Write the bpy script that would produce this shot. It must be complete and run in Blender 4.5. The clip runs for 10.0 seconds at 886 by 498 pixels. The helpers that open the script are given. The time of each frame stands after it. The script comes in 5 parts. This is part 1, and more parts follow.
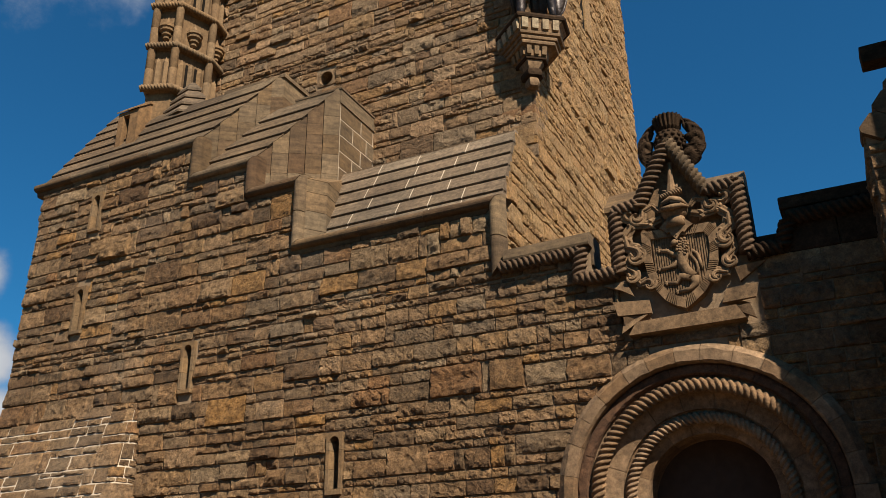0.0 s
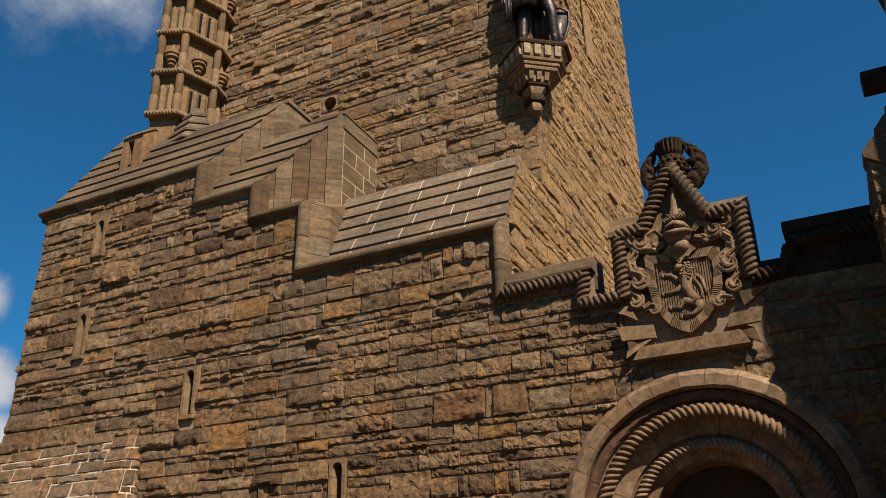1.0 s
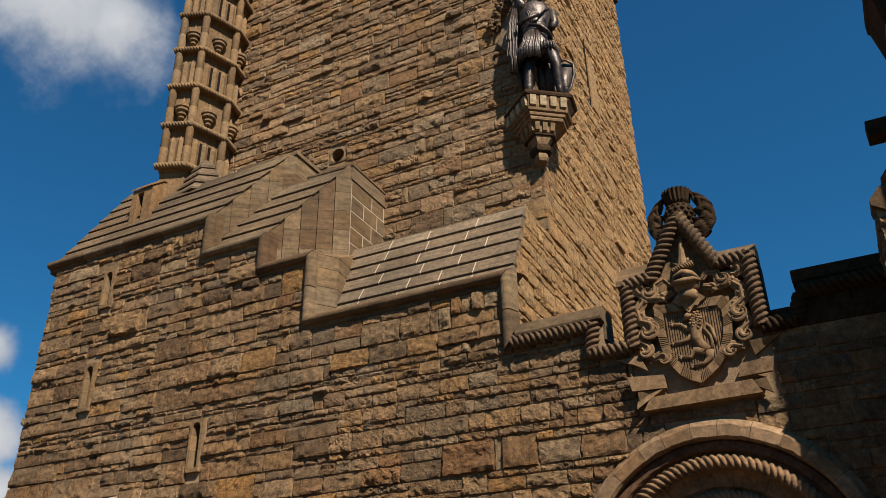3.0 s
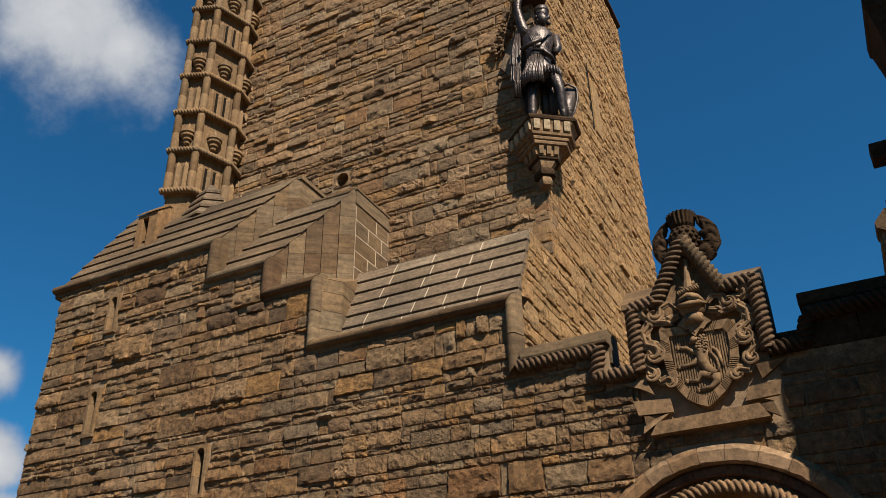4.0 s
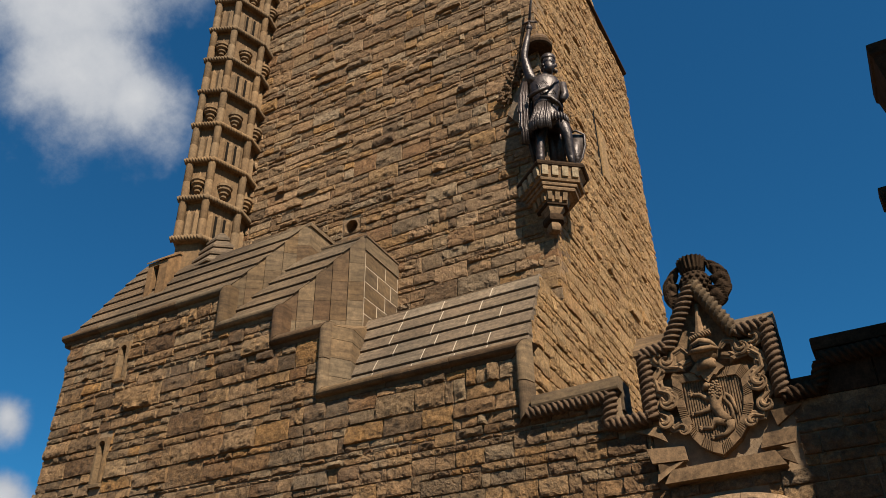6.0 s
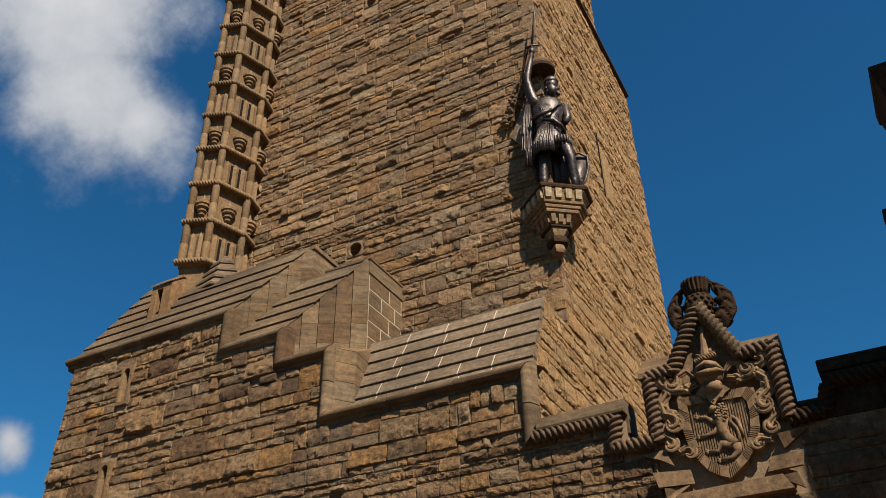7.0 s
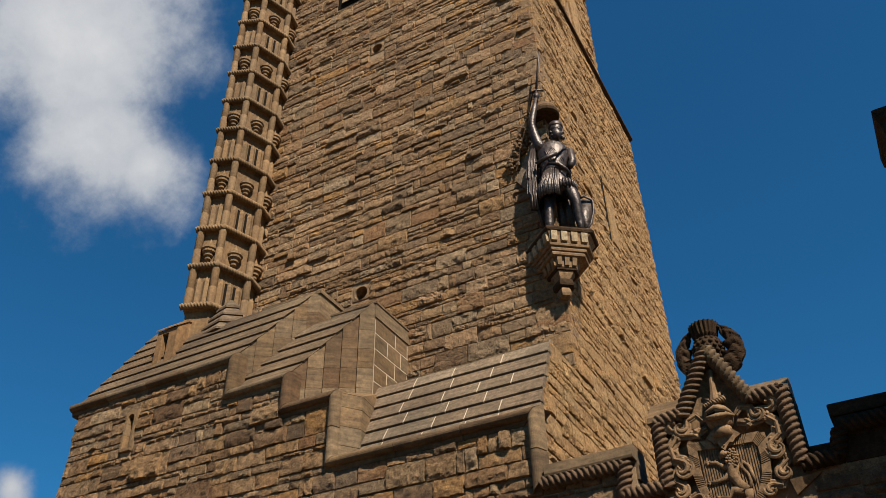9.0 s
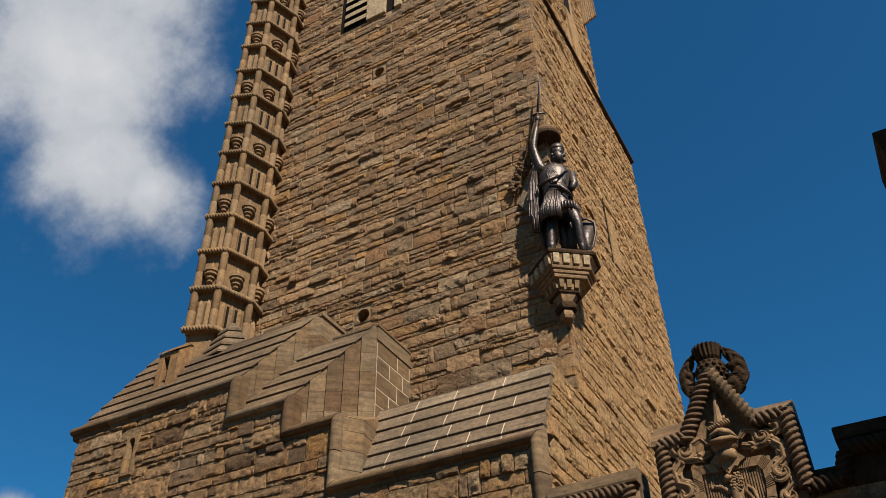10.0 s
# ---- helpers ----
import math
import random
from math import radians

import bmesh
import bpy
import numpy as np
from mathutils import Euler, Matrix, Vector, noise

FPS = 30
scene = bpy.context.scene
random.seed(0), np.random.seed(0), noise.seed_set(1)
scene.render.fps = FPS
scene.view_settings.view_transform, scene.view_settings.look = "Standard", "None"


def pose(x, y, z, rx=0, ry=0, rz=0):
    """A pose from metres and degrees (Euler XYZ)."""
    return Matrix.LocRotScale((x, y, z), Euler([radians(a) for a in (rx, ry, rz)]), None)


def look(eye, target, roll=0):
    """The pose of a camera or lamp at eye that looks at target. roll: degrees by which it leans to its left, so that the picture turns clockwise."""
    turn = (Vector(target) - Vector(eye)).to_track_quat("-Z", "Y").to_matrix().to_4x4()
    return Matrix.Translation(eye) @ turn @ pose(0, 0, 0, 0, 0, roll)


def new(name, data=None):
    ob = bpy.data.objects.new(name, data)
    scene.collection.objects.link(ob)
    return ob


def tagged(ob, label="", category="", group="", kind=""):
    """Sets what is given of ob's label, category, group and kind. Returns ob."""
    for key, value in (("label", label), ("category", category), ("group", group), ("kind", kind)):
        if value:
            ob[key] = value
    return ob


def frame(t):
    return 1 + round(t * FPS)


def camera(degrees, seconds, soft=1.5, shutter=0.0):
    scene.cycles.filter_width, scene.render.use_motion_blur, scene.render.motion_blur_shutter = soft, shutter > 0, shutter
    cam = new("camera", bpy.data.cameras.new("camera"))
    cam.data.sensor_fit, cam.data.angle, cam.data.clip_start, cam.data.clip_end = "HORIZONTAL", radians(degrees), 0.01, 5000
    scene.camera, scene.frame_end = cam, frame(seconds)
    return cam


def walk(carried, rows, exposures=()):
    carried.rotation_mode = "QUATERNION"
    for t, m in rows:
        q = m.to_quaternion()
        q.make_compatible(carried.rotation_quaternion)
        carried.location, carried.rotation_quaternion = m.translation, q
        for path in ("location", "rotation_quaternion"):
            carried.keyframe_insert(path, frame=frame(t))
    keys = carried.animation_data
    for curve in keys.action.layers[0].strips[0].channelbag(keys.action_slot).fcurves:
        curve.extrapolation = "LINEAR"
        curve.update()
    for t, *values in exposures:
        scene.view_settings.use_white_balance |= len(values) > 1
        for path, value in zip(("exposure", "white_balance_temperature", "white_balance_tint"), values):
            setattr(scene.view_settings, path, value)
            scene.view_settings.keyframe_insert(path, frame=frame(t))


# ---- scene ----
# world: x along the front wall, y into the building, z up
cam = camera(55.0, 10.0, soft=0.85)
EYE, DRIFT = Vector((0.0, -13.0, 1.6)), Vector((-0.008, -0.004, 0.006))      # the operator's slight sway, metres a second
# seconds, yaw, pitch, roll
PATH = [
    (0, 26.38, 22.96, 0.74), (0.5, 26.48, 23.78, 0.74), (1, 26.58, 24.60, 0.73), (1.5, 26.69, 25.42, 0.73),
    (2, 26.82, 26.24, 0.74), (2.5, 26.95, 27.10, 0.75), (4, 27.44, 29.53, 0.80), (4.5, 27.60, 30.31, 0.80),
    (5, 27.79, 31.09, 0.80), (5.5, 27.95, 31.86, 0.79), (7, 28.37, 34.12, 0.78), (7.5, 28.49, 34.86, 0.77),
    (8, 28.59, 35.60, 0.75), (8.5, 28.68, 36.32, 0.74), (9, 28.77, 37.04, 0.74), (9.5, 28.84, 37.78, 0.74),
    (10, 28.91, 38.54, 0.74)]
walk(cam, [(t, pose(*(EYE + DRIFT * t), 90 + p, r, y)) for t, y, p, r in PATH])

# ---- light ----
SUN = Vector((1.3, -1.0, 1.85)).normalized()        # towards the sun
world = bpy.data.worlds.new("sky")
scene.world = world
world.use_nodes = True


def build_sky():
    nt = world.node_tree
    nt.nodes.clear()
    out = nt.nodes.new("ShaderNodeOutputWorld")
    bg = nt.nodes.new("ShaderNodeBackground")
    sky = nt.nodes.new("ShaderNodeTexSky")
    sky.sky_type = "NISHITA"
    sky.sun_disc = False
    sky.sun_elevation = math.asin(SUN.z)
    sky.sun_rotation = math.atan2(SUN.x, SUN.y)
    sky.air_density, sky.dust_density, sky.ozone_density = 1.0, 0.3, 3.0
    bg.inputs["Strength"].default_value = 0.0280
    tc = nt.nodes.new("ShaderNodeTexCoord")

    def math_node(op, a, b=None, clamp=False):
        n = nt.nodes.new("ShaderNodeMath")
        n.operation, n.use_clamp = op, clamp
        for k, v in enumerate((a, b)):
            if v is None:
                continue
            if isinstance(v, (int, float)):
                n.inputs[k].default_value = v
            else:
                nt.links.new(v, n.inputs[k])
        return n.outputs[0]

    def cloud(az, el, ra, re, tilt=0.0):
        # soft ellipse on the dome: 1 in its middle, 0 at its rim
        a, e = radians(az), radians(el)
        d = Vector((-math.sin(a) * math.cos(e), math.cos(a) * math.cos(e), math.sin(e)))
        side = Vector((math.cos(a), math.sin(a), 0))
        up = side.cross(d)
        c, s = math.cos(radians(tilt)), math.sin(radians(tilt))
        axes = ((side * c + up * s) / ra, (up * c - side * s) / re)
        parts = []
        for ax in axes:
            n = nt.nodes.new("ShaderNodeVectorMath")
            n.operation = "DOT_PRODUCT"
            nt.links.new(tc.outputs["Generated"], n.inputs[0])
            n.inputs[1].default_value = ax
            off = math_node("SUBTRACT", n.outputs["Value"], ax.dot(d))
            parts.append(math_node("MULTIPLY", off, off))
        r = math_node("SQRT", math_node("ADD", parts[0], parts[1]))
        return math_node("SUBTRACT", 1.0, r)

    noise_a = nt.nodes.new("ShaderNodeTexNoise")
    noise_a.inputs["Scale"].default_value, noise_a.inputs["Detail"].default_value = 7.0, 12.0
    noise_a.inputs["Roughness"].default_value = 0.62
    nt.links.new(tc.outputs["Generated"], noise_a.inputs["Vector"])
    masks = [cloud(az, el, ra, re, ti) for az, el, ra, re, ti in CLOUDS]
    m = masks[0]
    for k in masks[1:]:
        m = math_node("MAXIMUM", m, k)
    n1 = math_node("MULTIPLY", math_node("SUBTRACT", noise_a.outputs["Fac"], 0.5), 2.2)
    dens = math_node("ADD", math_node("MULTIPLY", m, 1.6), n1)
    cover = nt.nodes.new("ShaderNodeMapRange")
    cover.interpolation_type = "SMOOTHSTEP"
    cover.inputs["From Min"].default_value, cover.inputs["From Max"].default_value = 0.25, 1.15
    nt.links.new(dens, cover.inputs["Value"])
    shade = nt.nodes.new("ShaderNodeValToRGB")
    shade.color_ramp.elements[0].position, shade.color_ramp.elements[0].color = 0.2, (5.6, 6.4, 7.8, 1)
    shade.color_ramp.elements[1].position, shade.color_ramp.elements[1].color = 1.0, (12.0, 12.1, 12.3, 1)
    nt.links.new(math_node("MULTIPLY", dens, 0.55), shade.inputs["Fac"])
    mix = nt.nodes.new("ShaderNodeMix")
    mix.data_type = "RGBA"
    nt.links.new(cover.outputs["Result"], mix.inputs[0])
    deep = nt.nodes.new("ShaderNodeVectorMath")      # the clear, deep blue of this day
    deep.operation = "MULTIPLY"
    deep.inputs[1].default_value = (0.31, 1.22, 1.66)
    nt.links.new(sky.outputs["Color"], deep.inputs[0])
    nt.links.new(deep.outputs["Vector"], mix.inputs[6])
    nt.links.new(shade.outputs["Color"], mix.inputs[7])
    nt.links.new(mix.outputs[2], bg.inputs["Color"])
    nt.links.new(bg.outputs["Background"], out.inputs["Surface"])


# azimuth to the left of +y, elevation, half width, half height, tilt
CLOUDS = [(63.5, 46.0, 0.21, 0.22, 0), (53.2, 40.0, 0.10, 0.09, 0), (57.6, 40.3, 0.16, 0.125, 0), (72, 42, 0.26, 0.14, 0), (62, 53, 0.17, 0.16, 0),
          (56.2, 19.4, 0.04, 0.045, 0), (55.4, 14.2, 0.05, 0.05, 0), (54.3, 11.0, 0.04, 0.04, 0)]
build_sky()
sun = new("sun", bpy.data.lights.new("sun", "SUN"))
sun.data.energy, sun.data.angle, sun.data.color = 5.0, radians(0.53), (1.0, 0.91, 0.78)
sun.matrix_world = look(SUN * 60, (0, 0, 0))
scene.view_settings.exposure = 1.03


# ---- materials ----
TONE = 0.77                      # depth of all the stone colours


def stone_mat(name, colours, island, rough=0.9, blotch=0.5, bump=1.0, scale=1.0, streak=0.0, bed=(6, 6, 0.5), grain=1.0, pale=0.0):
    """Sandstone: one of the colours for each piece, clouded, speckled and weathered."""
    mat = bpy.data.materials.new(name)
    mat.use_nodes = True
    nt = mat.node_tree
    bsdf = nt.nodes["Principled BSDF"]
    bsdf.inputs["Roughness"].default_value = rough
    bsdf.inputs["Specular IOR Level"].default_value = 0.25
    geo = nt.nodes.new("ShaderNodeNewGeometry")
    info = nt.nodes.new("ShaderNodeObjectInfo")
    ramp = nt.nodes.new("ShaderNodeValToRGB")
    els = ramp.color_ramp.elements
    while len(els) < len(colours):
        els.new(0.5)
    for k, c in enumerate(colours):
        els[k].position = k / max(1, len(colours) - 1)
        els[k].color = (*[v * TONE for v in c], 1)
    nt.links.new(geo.outputs["Random Per Island"] if island else info.outputs["Random"], ramp.inputs["Fac"])

    def tex(sc, detail, r=0.6, stretch=None):
        n = nt.nodes.new("ShaderNodeTexNoise")
        n.inputs["Scale"].default_value, n.inputs["Detail"].default_value = sc * scale, detail
        n.inputs["Roughness"].default_value = r
        if stretch:
            mp = nt.nodes.new("ShaderNodeMapping")
            mp.inputs["Scale"].default_value = stretch
            nt.links.new(geo.outputs["Position"], mp.inputs["Vector"])
            nt.links.new(mp.outputs["Vector"], n.inputs["Vector"])
        else:
            nt.links.new(geo.outputs["Position"], n.inputs["Vector"])
        return n.outputs["Fac"]

    def tint(colour, fac, lo, hi, dark, light):
        rg = nt.nodes.new("ShaderNodeMapRange")
        rg.inputs["From Min"].default_value, rg.inputs["From Max"].default_value = lo, hi
        rg.inputs["To Min"].default_value, rg.inputs["To Max"].default_value = dark, light
        nt.links.new(fac, rg.inputs["Value"])
        mx = nt.nodes.new("ShaderNodeVectorMath")
        mx.operation = "SCALE"
        nt.links.new(colour, mx.inputs[0])
        nt.links.new(rg.outputs["Result"], mx.inputs["Scale"])
        return mx.outputs["Vector"]

    c = ramp.outputs["Color"]
    c = tint(c, tex(0.45, 5), 0.3, 0.7, 1 - 0.45 * blotch, 1 + 0.35 * blotch)
    c = tint(c, tex(3.5, 6, 0.65), 0.3, 0.7, 1 - 0.15 * grain, 1 + 0.15 * grain)
    c = tint(c, tex(11, 6, 0.68), 0.34, 0.66, 1 - 0.40 * grain, 1 + 0.38 * grain)
    c = tint(c, tex(48, 4, 0.7), 0.34, 0.66, 1 - 0.20 * grain, 1 + 0.20 * grain)
    if streak:
        c = tint(c, tex(1.0, 6, 0.6, bed), 0.35, 0.65, 1 - streak, 1 + streak * 0.5)
    if pale:                         # bleached patches that run over many pieces
        rg = nt.nodes.new("ShaderNodeMapRange")
        rg.inputs["From Min"].default_value, rg.inputs["From Max"].default_value = 0.50, 0.66
        rg.inputs["To Max"].default_value = pale
        nt.links.new(tex(0.38, 4, 0.55), rg.inputs["Value"])
        px = nt.nodes.new("ShaderNodeMix")
        px.data_type = "RGBA"
        nt.links.new(rg.outputs["Result"], px.inputs[0])
        nt.links.new(c, px.inputs[6])
        px.inputs[7].default_value = (0.215, 0.165, 0.112, 1)
        c = px.outputs[2]
    # grey lichen and soot in patches of their own shape
    lich = nt.nodes.new("ShaderNodeMapRange")
    lich.inputs["From Min"].default_value, lich.inputs["From Max"].default_value = 0.55, 0.72
    lich.inputs["To Max"].default_value = 0.22 * blotch
    nt.links.new(tex(1.7, 8, 0.7), lich.inputs["Value"])
    mix = nt.nodes.new("ShaderNodeMix")
    mix.data_type = "RGBA"
    nt.links.new(lich.outputs["Result"], mix.inputs[0])
    nt.links.new(c, mix.inputs[6])
    mix.inputs[7].default_value = (0.085, 0.054, 0.030, 1)
    nt.links.new(mix.outputs[2], bsdf.inputs["Base Color"])
    b1 = nt.nodes.new("ShaderNodeBump")
    b1.inputs["Strength"].default_value, b1.inputs["Distance"].default_value = bump, 0.055
    nt.links.new(tex(13, 10, 0.76), b1.inputs["Height"])
    b2 = nt.nodes.new("ShaderNodeBump")
    b2.inputs["Strength"].default_value, b2.inputs["Distance"].default_value = bump, 0.014
    nt.links.new(tex(75, 5, 0.7), b2.inputs["Height"])
    nt.links.new(b1.outputs["Normal"], b2.inputs["Normal"])
    nt.links.new(b2.outputs["Normal"], bsdf.inputs["Normal"])
    return mat


def plain_mat(name, colour, rough=0.6, metal=0.0, var=0.3, scale=6.0, bump=0.2):
    mat = bpy.data.materials.new(name)
    mat.use_nodes = True
    nt = mat.node_tree
    bsdf = nt.nodes["Principled BSDF"]
    bsdf.inputs["Roughness"].default_value, bsdf.inputs["Metallic"].default_value = rough, metal
    geo = nt.nodes.new("ShaderNodeNewGeometry")
    n = nt.nodes.new("ShaderNodeTexNoise")
    n.inputs["Scale"].default_value, n.inputs["Detail"].default_value = scale, 8
    nt.links.new(geo.outputs["Position"], n.inputs["Vector"])
    ramp = nt.nodes.new("ShaderNodeValToRGB")
    ramp.color_ramp.elements[0].position, ramp.color_ramp.elements[1].position = 0.3, 0.7
    ramp.color_ramp.elements[0].color = (*[v * (1 - var) for v in colour], 1)
    ramp.color_ramp.elements[1].color = (*[min(1, v * (1 + var)) for v in colour], 1)
    nt.links.new(n.outputs["Fac"], ramp.inputs["Fac"])
    nt.links.new(ramp.outputs["Color"], bsdf.inputs["Base Color"])
    b = nt.nodes.new("ShaderNodeBump")
    b.inputs["Strength"].default_value, b.inputs["Distance"].default_value = bump, 0.02
    nt.links.new(n.outputs["Fac"], b.inputs["Height"])
    nt.links.new(b.outputs["Normal"], bsdf.inputs["Normal"])
    return mat


RUBBLE = [(0.159, 0.088, 0.039), (0.259, 0.152, 0.071), (0.111, 0.062, 0.029), (0.296, 0.181, 0.09), (0.189, 0.107, 0.047), (0.299, 0.158, 0.052),
          (0.227, 0.152, 0.084), (0.133, 0.077, 0.037), (0.315, 0.199, 0.104), (0.208, 0.106, 0.043), (0.194, 0.131, 0.074), (0.269, 0.157, 0.069),
          (0.281, 0.195, 0.111), (0.117, 0.072, 0.037), (0.258, 0.163, 0.084), (0.174, 0.098, 0.043)]
TAN = [(0.13, 0.077, 0.035), (0.182, 0.117, 0.059), (0.09, 0.047, 0.019), (0.156, 0.089, 0.037), (0.149, 0.099, 0.052), (0.193, 0.115, 0.052), (0.103, 0.052, 0.021), (0.165, 0.108, 0.055)]
RUBBLE_NEAR = [tuple(v * k for v, k in zip(c, (1.10, 1.04, 0.97))) for c in RUBBLE]
RUBBLE_TOWER = [tuple(v * k for v, k in zip(c, (1.08, 1.07, 1.08))) for c in RUBBLE]
# tower's right side: lighter than RUBBLE, its sunlight put into the colour
SIDE_LIT = [(0.330, 0.190, 0.078), (0.372, 0.222, 0.094), (0.290, 0.162, 0.066), (0.356, 0.196, 0.076), (0.320, 0.198, 0.090)]
ROOFS = [(0.144, 0.092, 0.045), (0.174, 0.113, 0.059), (0.109, 0.065, 0.032), (0.157, 0.097, 0.048), (0.132, 0.077, 0.036), (0.183, 0.116, 0.059)]
TAN = [(r * 0.98, g * 1.03, b * 1.12) for r, g, b in TAN]
ROOFS = [(r * 0.98, g * 1.03, b * 1.12) for r, g, b in ROOFS]
m_stone = stone_mat("rubble stone", RUBBLE_NEAR, False, blotch=0.4, bump=1.3, grain=1.25, pale=0.3)
m_stone_far = stone_mat("rubble stone joined", RUBBLE_NEAR, True, blotch=0.4, bump=1.3, grain=1.25, pale=0.3)
m_tower = stone_mat("tower rubble", RUBBLE_TOWER, False, blotch=0.25)
m_tower_far = stone_mat("tower rubble joined", RUBBLE_TOWER, True, blotch=0.25)
m_side_lit = stone_mat("sunlit side rubble", SIDE_LIT, False, blotch=0.3)
m_side_lit_far = stone_mat("sunlit side rubble joined", SIDE_LIT, True, blotch=0.3)
m_joint = stone_mat("mortar bed", [(0.28, 0.185, 0.105), (0.28, 0.185, 0.105)], False, grain=0.5, bump=0.4)
m_white = plain_mat("lime mortar", (0.40, 0.31, 0.215), 0.9, 0, 0.2, 20)
m_tan = stone_mat("dressed sandstone", TAN, False, blotch=0.9, bump=0.35, streak=0.36, bed=(1.6, 1.6, 11), grain=0.6)
m_pale = stone_mat("pale renewed sandstone", [(0.36, 0.27, 0.165), (0.31, 0.225, 0.13)], False, blotch=0.2, bump=0.15)
m_roof = stone_mat("weathering slab", ROOFS, False, blotch=1.0, bump=0.5, streak=0.40, bed=(1.0, 1.0, 20), grain=0.85)
m_slab = stone_mat("pale roof slab", [(0.19, 0.132, 0.081), (0.15, 0.099, 0.058), (0.20, 0.144, 0.091), (0.135, 0.091, 0.053)], False, blotch=0.8, bump=0.4, streak=0.28, bed=(1.0, 1.0, 20), grain=0.9)
m_turret = stone_mat("turret sandstone", [(0.212, 0.129, 0.062), (0.186, 0.118, 0.060), (0.228, 0.134, 0.060), (0.170, 0.100, 0.046)], False, blotch=0.5, bump=0.3, streak=0.2, grain=0.7)
m_vent = stone_mat("orange sandstone", [(0.225, 0.124, 0.053), (0.20, 0.110, 0.047)], False, blotch=0.6, bump=0.3, streak=0.2, grain=0.8)
m_carve = stone_mat("carved sandstone", [(0.195, 0.116, 0.057), (0.195, 0.116, 0.057)], False, blotch=0.4, bump=0.2, streak=0.2)
# weathered dark stone, with the parapet side's shade also put into the colour
m_old_shade = stone_mat("weathered and shade-darkened stone", [(0.046, 0.027, 0.015), (0.046, 0.027, 0.015)], False, blotch=0.7, bump=0.4)
m_bronze = plain_mat("bronze", (0.027, 0.019, 0.016), 0.42, 0.25, 0.6, 14, 0.8)
m_bronze.node_tree.nodes["Principled BSDF"].inputs["Specular Tint"].default_value = (1.0, 0.86, 0.78, 1)
# the archway's shade put into the colour of the passage and its panel
m_dark = plain_mat("shade of the archway", (0.05, 0.034, 0.025), 0.9, 0, 0.15)
# near-black colour that stands for the shade inside slits, slots and openings
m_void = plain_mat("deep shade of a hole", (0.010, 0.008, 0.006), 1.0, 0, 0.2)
for mat_ in (m_void, m_dark, m_old_shade):      # dull: dark-painted insides, and the shade-darkened old stone
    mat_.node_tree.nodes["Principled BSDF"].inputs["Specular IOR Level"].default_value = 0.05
m_ground = stone_mat("paving", [(0.20, 0.136, 0.078), (0.20, 0.136, 0.078)], False, scale=2)


